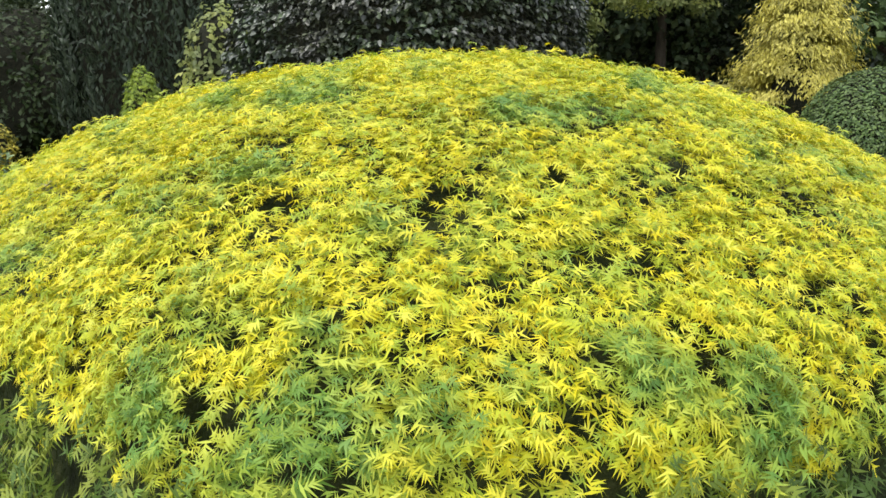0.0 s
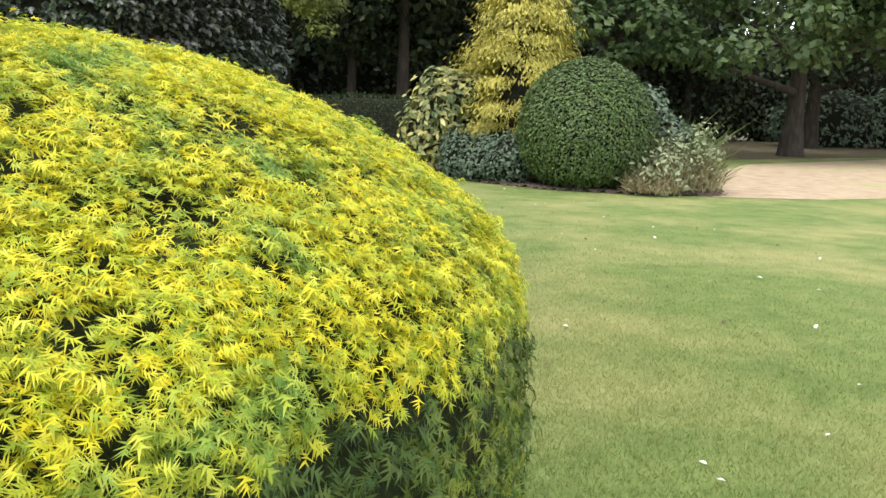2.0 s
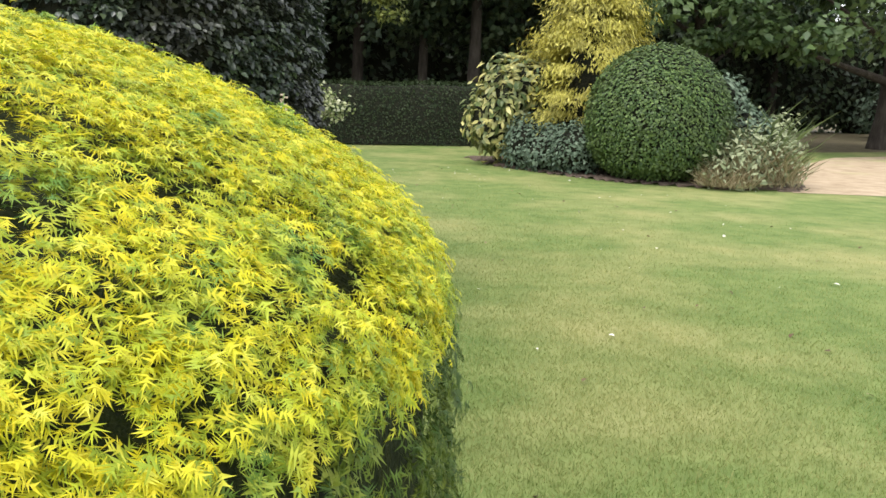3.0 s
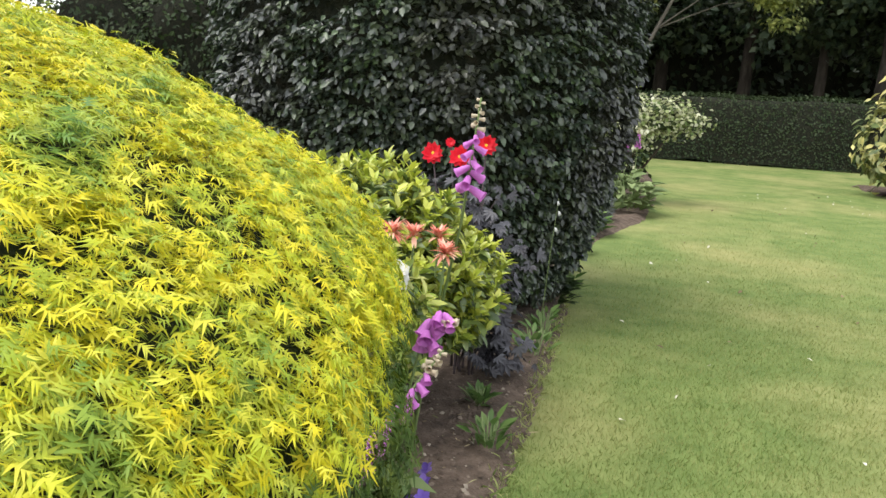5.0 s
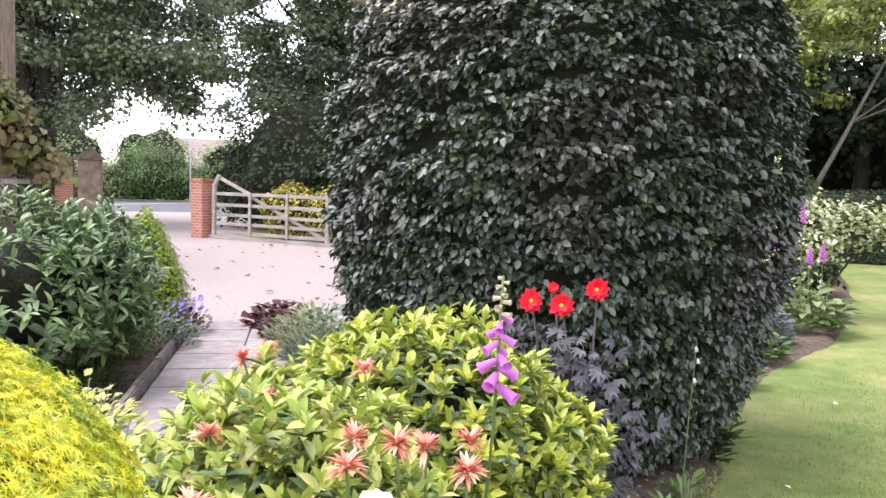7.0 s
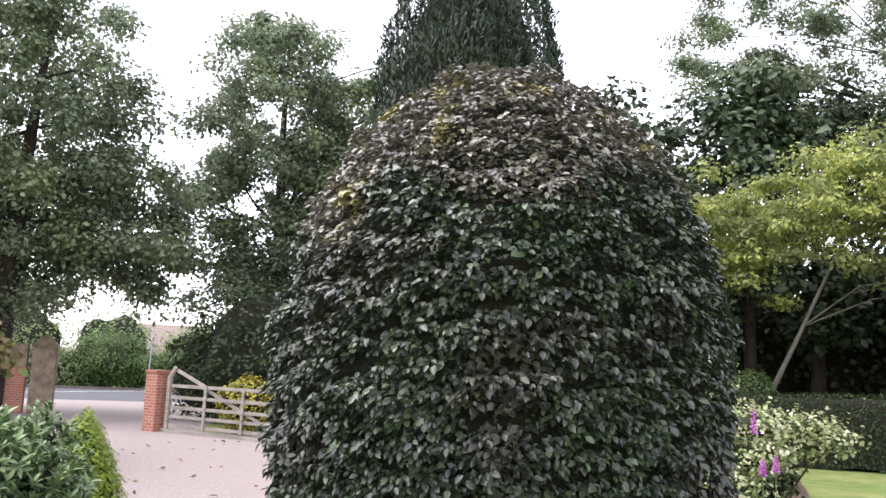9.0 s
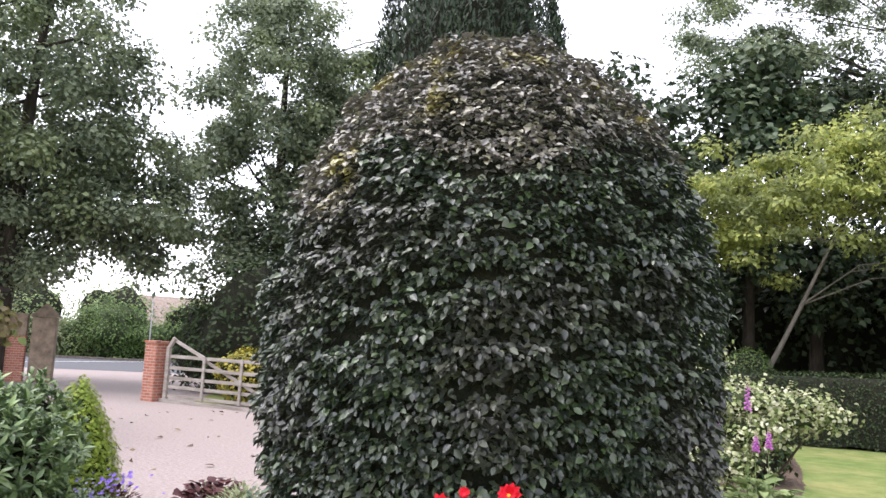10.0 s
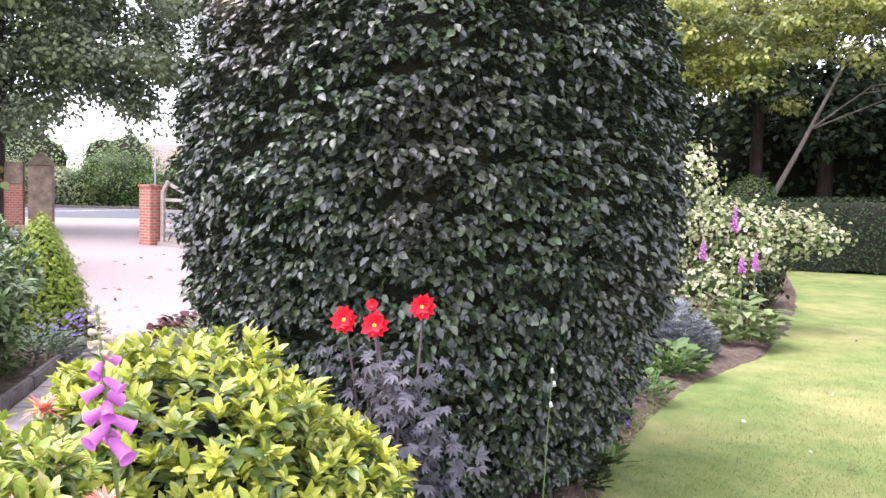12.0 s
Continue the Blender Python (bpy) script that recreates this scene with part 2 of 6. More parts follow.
M["holly"] = leaf_mat("small dark evergreen leaves", [(0.03, 0.06, 0.015), (0.055, 0.10, 0.025), (0.085, 0.14, 0.035), (0.12, 0.18, 0.045)], [(0.07, 0.1, 0.03), (0.1, 0.14, 0.035)], 2.5, 0.5, 0.5, 0.12, 0.3)
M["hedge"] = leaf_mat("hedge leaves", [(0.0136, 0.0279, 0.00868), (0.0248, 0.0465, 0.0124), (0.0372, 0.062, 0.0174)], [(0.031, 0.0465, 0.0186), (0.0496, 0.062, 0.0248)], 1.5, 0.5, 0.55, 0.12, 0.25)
M["wood"] = leaf_mat("woodland leaves", [(0.028, 0.05, 0.026), (0.046, 0.075, 0.036), (0.07, 0.1, 0.047), (0.095, 0.13, 0.06)], [(0.028, 0.042, 0.026), (0.05, 0.064, 0.036)], 0.4, 0.6, 0.45, 0.2)
M["ash"] = leaf_mat("broadleaf tree leaves", [(0.114, 0.149, 0.102), (0.159, 0.201, 0.129), (0.213, 0.253, 0.157), (0.258, 0.305, 0.184)], [(0.228, 0.283, 0.12), (0.304, 0.365, 0.138)], 0.5, 0.5, 0.45, 0.4, split=(0.5, 0.65))
M["oak"] = leaf_mat("oak leaves", [(0.04, 0.075, 0.025), (0.06, 0.1, 0.035), (0.09, 0.14, 0.045)], [(0.08, 0.12, 0.04), (0.13, 0.18, 0.06)], 0.7, 0.6, 0.45, 0.25)
M["cypress"] = leaf_mat("dark cypress sprays", [(0.014, 0.026, 0.014), (0.024, 0.04, 0.02), (0.036, 0.056, 0.028)], rough=0.5, through_light=0.1)
M["robinia"] = leaf_mat("yellow-green tree leaves", [(0.21, 0.26, 0.085), (0.31, 0.36, 0.1), (0.41, 0.45, 0.12), (0.5, 0.51, 0.15)], [(0.132, 0.166, 0.0773), (0.188, 0.221, 0.1)], 0.7, 0.8, 0.5, 0.45)
M["gold"] = leaf_mat("golden thread conifer sprays", [(0.28, 0.26, 0.04), (0.42, 0.38, 0.06), (0.54, 0.48, 0.09), (0.64, 0.57, 0.14)], [(0.16, 0.16, 0.04), (0.25, 0.23, 0.05)], 2.0, 0.6, 0.5, 0.25)
M["laurel"] = leaf_mat("variegated laurel leaves", [(0.1, 0.15, 0.05), (0.3, 0.3, 0.10), (0.52, 0.47, 0.16), (0.62, 0.56, 0.22)], [(0.05, 0.09, 0.03), (0.12, 0.15, 0.06)], 2.2, 0.85, 0.4, 0.2, split=(0.42, 0.56))
M["grey_shrub"] = leaf_mat("grey-green leaves", [(0.07, 0.11, 0.07), (0.11, 0.16, 0.10), (0.16, 0.21, 0.14)], rough=0.6, through_light=0.2)
M["pale_bush"] = leaf_mat("pale green hedge leaves", [(0.12, 0.18, 0.07), (0.2, 0.28, 0.1), (0.3, 0.38, 0.15)], [(0.08, 0.13, 0.06), (0.14, 0.2, 0.08)], 0.8, 0.7, 0.5, 0.35)
M["santolina"] = leaf_mat("pale feathery leaves", [(0.16, 0.19, 0.1), (0.26, 0.3, 0.16), (0.38, 0.4, 0.24)], rough=0.65, through_light=0.25)
M["silver"] = leaf_mat("silvery leaves", [(0.16, 0.18, 0.18), (0.24, 0.26, 0.27), (0.34, 0.36, 0.38)], rough=0.7, through_light=0.15)
M["purple_leaf"] = leaf_mat("blackish purple dahlia leaves", [(0.028, 0.026, 0.03), (0.055, 0.053, 0.06), (0.105, 0.105, 0.118)], rough=0.42, through_light=0.1)
M["bronze_leaf"] = leaf_mat("dark red leaves", [(0.045, 0.014, 0.016), (0.08, 0.025, 0.025), (0.12, 0.045, 0.04)], rough=0.45, through_light=0.15)
M["dry_grass"] = leaf_mat("dry grass stems", [(0.16, 0.13, 0.06), (0.28, 0.22, 0.12), (0.4, 0.33, 0.2), (0.2, 0.22, 0.08)], rough=0.7, through_light=0.2)
M["cream"] = leaf_mat("cream white blossom", [(0.0984, 0.156, 0.0389), (0.246, 0.295, 0.109), (0.41, 0.435, 0.234), (0.525, 0.525, 0.343), (0.558, 0.558, 0.405)], rough=0.6, through_light=0.25)
M["mid_leaf"] = leaf_mat("mid green leaves", [(0.06, 0.12, 0.03), (0.1, 0.18, 0.045), (0.16, 0.24, 0.07)], rough=0.5, through_light=0.25)
M["fox_leaf"] = leaf_mat("soft green foxglove leaves", [(0.12, 0.17, 0.06), (0.18, 0.24, 0.09), (0.25, 0.31, 0.13)], rough=0.65, through_light=0.25)
M["vine"] = leaf_mat("reddish green vine leaves", [(0.13, 0.18, 0.05), (0.22, 0.27, 0.07), (0.28, 0.26, 0.1)], [(0.2, 0.13, 0.08), (0.28, 0.2, 0.12)], 2.0, 0.7, 0.5, 0.25)
M["gold_shrub"] = leaf_mat("yellow splashed leaves", [(0.12, 0.14, 0.03), (0.3, 0.27, 0.04), (0.5, 0.42, 0.05)], rough=0.5, through_light=0.2)
M["bright_conifer"] = leaf_mat("bright green conifer sprays", [(0.12, 0.19, 0.02), (0.2, 0.28, 0.025), (0.28, 0.36, 0.035)], rough=0.55, through_light=0.2)
M["red"] = leaf_mat("red petals", [(0.55, 0.002, 0.012), (0.7, 0.004, 0.02), (0.76, 0.01, 0.035)], rough=0.5, through_light=0.25)
M["yellow_disc"] = plain_mat("yellow flower disc", [(0.55, 0.3, 0.02), (0.7, 0.45, 0.05)], 200, 4, 0.8, 0.6, 300, 0.003)
M["coral"] = leaf_mat("coral young leaves", [(0.74, 0.17, 0.14), (0.8, 0.28, 0.21), (0.82, 0.4, 0.29), (0.8, 0.54, 0.38)], rough=0.5, through_light=0.3)
M["white_petal"] = leaf_mat("white rose petals", [(0.75, 0.74, 0.7), (0.82, 0.82, 0.79)], rough=0.6, through_light=0.3)
M["magenta"] = leaf_mat("purple-pink bells", [(0.46, 0.10, 0.46), (0.56, 0.17, 0.55), (0.66, 0.28, 0.62)], rough=0.5, through_light=0.3)
M["pale_bud"] = leaf_mat("pale buds", [(0.5, 0.42, 0.3), (0.55, 0.5, 0.34), (0.62, 0.34, 0.4)], rough=0.6, through_light=0.25)
M["violet"] = leaf_mat("violet flowers", [(0.16, 0.09, 0.45), (0.25, 0.15, 0.6), (0.36, 0.24, 0.7)], rough=0.6, through_light=0.25)
M["stem"] = plain_mat("green stem", [(0.1, 0.15, 0.05), (0.17, 0.22, 0.08)], 30, 4, 0.6, 0.2, 80, 0.002)
M["dark_stem"] = plain_mat("dark stem", [(0.04, 0.03, 0.03), (0.07, 0.05, 0.05)], 30, 4, 0.6, 0.2, 80, 0.002)
M["dead_leaf"] = leaf_mat("fallen leaves", [(0.08, 0.05, 0.03), (0.14, 0.09, 0.05), (0.24, 0.18, 0.1)], rough=0.8, through_light=0.1)
M["pale_leaf"] = leaf_mat("pale fallen petals", [(0.6, 0.56, 0.45), (0.7, 0.68, 0.6)], rough=0.8, through_light=0.1)

# ---- geometry helpers ----
rng = np.random.default_rng(7)
UP = np.array([0.0, 0.0, 1.0])


def link_mesh(name, v, f, material, parent=None, label="", smooth=False, kind=""):
    """One mesh object from arrays of vertices and triangles."""
    v, f = np.asarray(v, np.float32).reshape(-1, 3), np.asarray(f, np.int32).reshape(-1, 3)
    me = bpy.data.meshes.new(name)
    me.vertices.add(len(v))
    me.vertices.foreach_set("co", v.ravel())
    me.loops.add(f.size)
    me.loops.foreach_set("vertex_index", f.ravel())
    me.polygons.add(len(f))
    me.polygons.foreach_set("loop_start", np.arange(0, f.size, 3, dtype=np.int32))
    if smooth:
        me.polygons.foreach_set("use_smooth", np.ones(len(f), bool))
    me.materials.append(material)
    me.update(calc_edges=True)
    ob = new(name, me)
    if parent is not None:
        ob.parent = parent
        ob.matrix_parent_inverse = parent.matrix_basis.inverted()
    if label or kind:
        tagged(ob, label=label, kind=kind)
    return ob


def part(name, bm, material, parent, label=""):
    me = bpy.data.meshes.new(name)
    bm.normal_update()
    bm.to_mesh(me)
    bm.free()
    me.materials.append(material)
    ob = new(name, me)
    if parent is not None:
        ob.parent = parent
        ob.matrix_parent_inverse = parent.matrix_basis.inverted()
    return tagged(ob, label=label) if label else ob


def thing(name, at, label, category, group="", kind=""):
    ob = new(name)
    ob.empty_display_size = 0.1
    ob.matrix_basis = pose(*at)
    return tagged(ob, label, category, group, kind)


def unit(a):
    return a / np.maximum(np.linalg.norm(a, axis=-1, keepdims=True), 1e-9)


def scatter(template, pos, along, normal, size, width=None):
    """Copies of a template (y along, z its face) at many places, as one array of vertices and triangles."""
    tv, tf = template
    z = unit(normal)
    y = unit(along - (along * z).sum(1, keepdims=True) * z)
    x = np.cross(y, z)
    w = size if width is None else width
    v = pos[:, None] + tv[None, :, 0:1] * (x * w[:, None])[:, None] + tv[None, :, 1:2] * (y * size[:, None])[:, None] + tv[None, :, 2:3] * (z * size[:, None])[:, None]
    f = tf[None] + (np.arange(len(pos)) * len(tv))[:, None, None]
    return v.reshape(-1, 3), f.reshape(-1, 3)


def joined(*pairs):
    vs, fs, n = [], [], 0
    for v, f in pairs:
        v, f = np.asarray(v, float).reshape(-1, 3), np.asarray(f, int).reshape(-1, 3)
        vs.append(v)
        fs.append(f + n)
        n += len(v)
    return np.concatenate(vs), np.concatenate(fs)


def leaf(w=0.32, cup=0.06, droop=0.18):
    v = np.array([(0, 0, 0), (-w, 0.38, cup), (0, 0.38, 0), (w, 0.38, cup), (-0.8 * w, 0.68, cup - droop * 0.4), (0, 0.7, -droop * 0.45), (0.8 * w, 0.68, cup - droop * 0.4), (0, 1, -droop)], float)
    f = np.array([(0, 3, 2), (0, 2, 1), (2, 3, 6), (2, 6, 5), (2, 5, 4), (2, 4, 1), (5, 6, 7), (5, 7, 4)])
    return v, f


def small_leaf(w=0.3, cup=0.1):
    v = np.array([(0, 0, 0), (w, 0.45, cup), (0, 1, -0.05), (-w, 0.45, cup)], float)
    return v, np.array([(0, 1, 2), (0, 2, 3)])


def yew_spray(pairs=4, jitter=0.0, seed=3):
    """A short shoot with narrow needles fanned to both sides; they share the shoot's points, so that a spray is one piece."""
    g = np.random.default_rng(seed)
    v, f = [], []
    ys = np.linspace(0, 0.55, pairs + 1)
    bend = g.normal(0, 0.25) * jitter
    for y in ys:
        v.append((bend * y * y, y, 0.06 * math.sin(3 * y)))
    for i in range(pairs):
        for s in (-1, 1):
            reach = 0.54 * (0.8 + 0.3 * math.sin(math.pi * (i + 0.6) / pairs)) * (1 + jitter * g.uniform(-0.4, 0.25))
            a = radians(72 - 46 * i / pairs) + jitter * g.normal(0, 0.26)
            v.append((s * reach * math.sin(a) + bend * ys[i] ** 2, ys[i] + reach * math.cos(a), 0.06 - 0.2 * reach + jitter * g.normal(0, 0.13)))
            f.append((i, i + 1, len(v) - 1) if s < 0 else (i + 1, i, len(v) - 1))
    v.append((bend, 1.0, -0.08))
    v.append((0.06 + bend * 0.4, 0.5, 0))
    f.append((pairs, len(v) - 1, len(v) - 2))
    f.append((pairs - 1, len(v) - 1, pairs))
    return np.array(v, float), np.array(f)


def broad_leaf(w=0.33, cup=0.05):
    v = np.array([(0, 0, 0), (w * 0.9, 0.35, cup), (w * 0.75, 0.68, cup * 0.3), (0, 1, -0.14), (-w * 0.75, 0.68, cup * 0.3), (-w * 0.9, 0.35, cup), (0, 0.5, -0.04)], float)
    return v, np.array([(0, 1, 6), (1, 2, 6), (2, 3, 6), (3, 4, 6), (4, 5, 6), (5, 0, 6)])


def palmate(lobes=5, w=0.1):
    v, f = [(0, 0, 0)], []
    for k in range(lobes):
        a = radians(-70 + 140 * k / (lobes - 1))
        r = 1.0 - 0.25 * abs(k - (lobes - 1) / 2) / ((lobes - 1) / 2)
        d, s = np.array([math.sin(a), math.cos(a), 0]), np.array([math.cos(a), -math.sin(a), 0])
        n = len(v)
        v += [tuple(d * r * 0.55 + s * w + (0, 0, 0.06)), tuple(d * r + np.array((0, 0, -0.12))), tuple(d * r * 0.55 - s * w + (0, 0, 0.06))]
        f += [(0, n + 2, n + 1), (0, n + 1, n)]
    return np.array(v, float), np.array(f)


def tube(points, radii, sides=7):
    p = np.asarray(points, float)
    r = np.asarray(radii, float)
    d = unit(np.gradient(p, axis=0))
    ref = np.where(np.abs(d[:, 2:3]) > 0.9, np.array([[1.0, 0, 0]]), UP[None])
    a = unit(np.cross(d, ref))
    b = np.cross(d, a)
    ang = np.linspace(0, 2 * math.pi, sides, endpoint=False)
    v = p[:, None] + r[:, None, None] * (np.cos(ang)[None, :, None] * a[:, None] + np.sin(ang)[None, :, None] * b[:, None])
    f = []
    for i in range(len(p) - 1):
        for k in range(sides):
            k2 = (k + 1) % sides
            q = (i * sides + k, i * sides + k2, (i + 1) * sides + k2, (i + 1) * sides + k)
            f += [(q[0], q[1], q[2]), (q[0], q[2], q[3])]
    n = len(p) * sides
    v = np.concatenate([v.reshape(-1, 3), p[-1:]])
    f += [((len(p) - 1) * sides + k, (len(p) - 1) * sides + (k + 1) % sides, n) for k in range(sides)]
    return v, np.array(f)


def box_bm(size, at=(0, 0, 0), bevel=0.0, turn=0.0):
    bm = bmesh.new()
    bmesh.ops.create_cube(bm, size=1.0, matrix=Matrix.Translation(at) @ Matrix.Rotation(turn, 4, "Z") @ Matrix.Diagonal((*size, 1)))
    if bevel:
        bmesh.ops.bevel(bm, geom=bm.edges[:], offset=bevel, segments=2, affect="EDGES")
    return bm


def lathe(profile, sides=48, at=(0, 0), lumps=0.0, scale=2.0):
    """A round body from rows of (radius, height), with soft unevenness."""
    v, f = [], []
    for r, z in profile:
        for k in range(sides):
            a = 2 * math.pi * k / sides
            q = Vector((at[0] + r * math.cos(a), at[1] + r * math.sin(a), z))
            g = 1 + lumps * noise.noise(q * scale) if r else 1
            v.append((at[0] + r * g * math.cos(a), at[1] + r * g * math.sin(a), z))
    for i in range(len(profile) - 1):
        for k in range(sides):
            k2 = (k + 1) % sides
            f += [(i * sides + k, i * sides + k2, (i + 1) * sides + k2), (i * sides + k, (i + 1) * sides + k2, (i + 1) * sides + k)]
    return np.array(v), np.array(f)


def on_mesh(v, f, n, keep=None):
    """n random places on a mesh with their normals."""
    a, b, c = v[f[:, 0]], v[f[:, 1]], v[f[:, 2]]
    cr = np.cross(b - a, c - a)
    area = np.linalg.norm(cr, axis=1) / 2
    idx = rng.choice(len(f), n, p=area / area.sum())
    u, w = rng.random(n), rng.random(n)
    flip = u + w > 1
    u[flip], w[flip] = 1 - u[flip], 1 - w[flip]
    p = a[idx] + u[:, None] * (b - a)[idx] + w[:, None] * (c - a)[idx]
    return p, unit(cr[idx])


def clothe(v, f, n, template, size, spread=0.35, hang=0.3, out=0.5, lift=0.0, depth=0.03):
    """Leaves all over a body: they lean out of it, hang a little and face outwards and up."""
    p, nm = on_mesh(v, f, n)
    p = p + nm * rng.normal(0, depth, (n, 1))
    rnd = rng.normal(0, 1, (n, 3))
    along = nm * out - UP * hang + rnd * spread + unit(np.cross(nm, rng.normal(0, 1, (n, 3)))) * 0.7
    face = nm + UP * (0.45 + lift) + rng.normal(0, spread, (n, 3))
    s = size * rng.uniform(0.7, 1.25, n)
    return scatter(template, p, along, face, s)


def ellipsoid(c, r, seg=20, rings=12, lumps=0.18, scale=1.2, low=-1.0):
    v, f = [], []
    for i in range(rings + 1):
        t = -math.pi / 2 + math.pi * i / rings
        for k in range(seg):
            a = 2 * math.pi * k / seg
            d = Vector((math.cos(t) * math.cos(a), math.cos(t) * math.sin(a), max(low, math.sin(t))))
            q = Vector(c) + Vector((d.x * r[0], d.y * r[1], d.z * r[2]))
            g = 1 + lumps * noise.noise(q * scale)
            v.append((c[0] + d.x * r[0] * g, c[1] + d.y * r[1] * g, c[2] + d.z * r[2] * g))
    for i in range(rings):
        for k in range(seg):
            k2 = (k + 1) % seg
            f += [(i * seg + k, i * seg + k2, (i + 1) * seg + k2), (i * seg + k, (i + 1) * seg + k2, (i + 1) * seg + k)]
    return np.array(v), np.array(f)


def sheet(name, outline, z, material, label, category, kind="structure", step=None, relief=0.0):
    """A flat piece of ground from an outline; with step, a fine grid with relief."""
    bm = bmesh.new()
    vs = [bm.verts.new((x, y, z)) for x, y in outline]
    face = bm.faces.new(vs)
    if face.normal.z < 0:
        bmesh.ops.reverse_faces(bm, faces=[face])
    bmesh.ops.triangulate(bm, faces=bm.faces[:])
    ob = part(name, bm, material, None)
    return tagged(ob, label, category, "", kind)


def shrub(name, at, label, category, lobes, leaf_kind, size, count, material, spread=0.4, hang=0.1, out=0.7, stems=6, lumps=0.2, lump_scale=2.0, group="", shell=0.06, inner=0.86, inside="core"):
    """A bush: rounded lobes of leaves round a dark body that paints the inside shade, on a few stems."""
    t = thing(name, at, label, category, group)
    bodies = [ellipsoid(c, r, lumps=lumps, scale=lump_scale, low=-0.9) for c, r in lobes]
    sv = []
    for k in range(stems):
        c, r = lobes[k % len(lobes)]
        end = np.array(c) + rng.uniform(-0.4, 0.4, 3) * np.array(r)
        start = np.array((at[0] + (c[0] - at[0]) * 0.4 + rng.uniform(-0.08, 0.08), at[1] + (c[1] - at[1]) * 0.4 + rng.uniform(-0.08, 0.08), at[2] - 0.02))
        mid = (start + end) / 2 + rng.uniform(-0.05, 0.05, 3)
        link_mesh("stem", *tube([start, mid, end], [0.022, 0.017, 0.01], 5), M["twig"], t)
    inner_v = [(np.array(c) + (v - np.array(c)) * inner, f) for (v, f), (c, r) in zip(bodies, lobes)]
    link_mesh("shade_core", *joined(*inner_v), M[inside], t, smooth=True, kind="stuff")
    vols = np.array([r[0] * r[1] + r[0] * r[2] + r[1] * r[2] for c, r in lobes])
    got = [clothe(*b, max(20, int(count * q)), leaf_kind, size, spread, hang, out, depth=shell) for b, q in zip(bodies, vols / vols.sum())]
    fol = link_mesh("foliage", *joined(*got), material, t)
    tagged(fol, kind="stuff")
    return t


def tree(name, at, label, height, trunk_r, crown, leaf_kind, size, count, material, bark="bark", lean=(0, 0), clumps=60, clump_r=0.9, limbs=12, group="", fork=0.45, flat=0.7, forks=1, shell=0.35):
    """A tapered trunk with limbs, and a crown of many leafy clumps with gaps between them. crown: rows of centre and radii."""
    t = thing(name, at, label, "tree", group)
    base = np.array(at, float)
    for k in range(forks):
        side = rng.uniform(-0.6, 0.6, 2) * (forks > 1)
        top = base + np.array((lean[0] + side[0] * 3, lean[1] + side[1] * 3, height * 0.82))
        ts = np.linspace(0, 1, 9)
        line = base + np.array((side[0], side[1], 0)) * 0.6 + ts[:, None] * (top - base) + np.stack([np.sin(ts * 5 + k) * 0.12, np.cos(ts * 4) * 0.1, 0 * ts], 1) * height * 0.05
        line[0, 2] = base[2] - 0.1
        rad = trunk_r * (1.0 - 0.85 * ts)
        rad[0] *= 1.35
        link_mesh("trunk", *tube(line, rad, 10), M[bark], t, smooth=True)
        if k == 0:
            main = line
    cent = []
    vol = np.array([r[0] * r[1] * r[2] for c, r in crown], float)
    for (c, r), q in zip(crown, vol / vol.sum()):
        n = max(4, int(clumps * q))
        d = unit(rng.normal(0, 1, (n, 3)))
        rr = shell + (1 - shell) * rng.random((n, 1)) ** 0.6
        cent.append(np.array(c) + d * rr * np.array(r))
    cent = np.concatenate(cent)
    rng.shuffle(cent)
    for c in cent[:limbs]:
        i = int(np.clip(np.searchsorted(main[:, 2], c[2] - 0.15 * height), 2, 7))
        s = main[i]
        mid = s * 0.5 + c * 0.5 + np.array((0, 0, 0.06 * height * rng.uniform(-0.2, 1)))
        r0 = trunk_r * (1 - 0.85 * i / 8) * 0.55
        link_mesh("limb", *tube([s, s * 0.7 + mid * 0.3, mid, c], [r0, r0 * 0.8, r0 * 0.5, r0 * 0.15], 6), M[bark], t, smooth=True)
    per = count // len(cent)
    cl = np.repeat(cent, per, axis=0)
    cr = np.repeat(clump_r * rng.uniform(0.6, 1.4, len(cent)), per)
    off = unit(rng.normal(0, 1, (len(cl), 3))) * rng.random((len(cl), 1)) ** 0.6 * (1 + 0.15 * np.abs(rng.normal(0, 1, (len(cl), 1)))) * 0.85 * cr[:, None] * np.array((1, 1, flat))
    pos = cl + off
    pos[:, 2] = np.maximum(pos[:, 2], at[2] + 0.3)
    nrm = unit(off) * 0.7 + UP * 0.7 + rng.normal(0, 0.45, (len(cl), 3))
    along = off * 0.6 / clump_r - UP * 0.25 + rng.normal(0, 0.7, (len(cl), 3))
    v, f = scatter(leaf_kind, pos, along, nrm, size * rng.uniform(0.6, 1.3, len(cl)))
    crown_ob = link_mesh("crown", v, f, material, t)
    tagged(crown_ob, kind="stuff")
    return t


# ---- the ground ----
sheet("ground", [(-900, -900), (900, -900), (900, 900), (-900, 900)], 0.0, M["lawn"], "short mown garden lawn with dry yellowish patches", "lawn")
sheet("drive", [(-4.9, 8.4), (-3.9, 10.2), (-5.6, 13.5), (-7.5, 19.0), (-11.8, 19.4), (-15.6, 18.6), (-19.5, 23.5), (-28.5, 35.0), (-46.0, 22.0), (-30.0, 14.5), (-16.0, 10.0), (-9.5, 8.6), (-6.6, 8.6)], 0.006, M["gravel"], "wide pinkish gravel drive with a few fallen leaves", "drive")
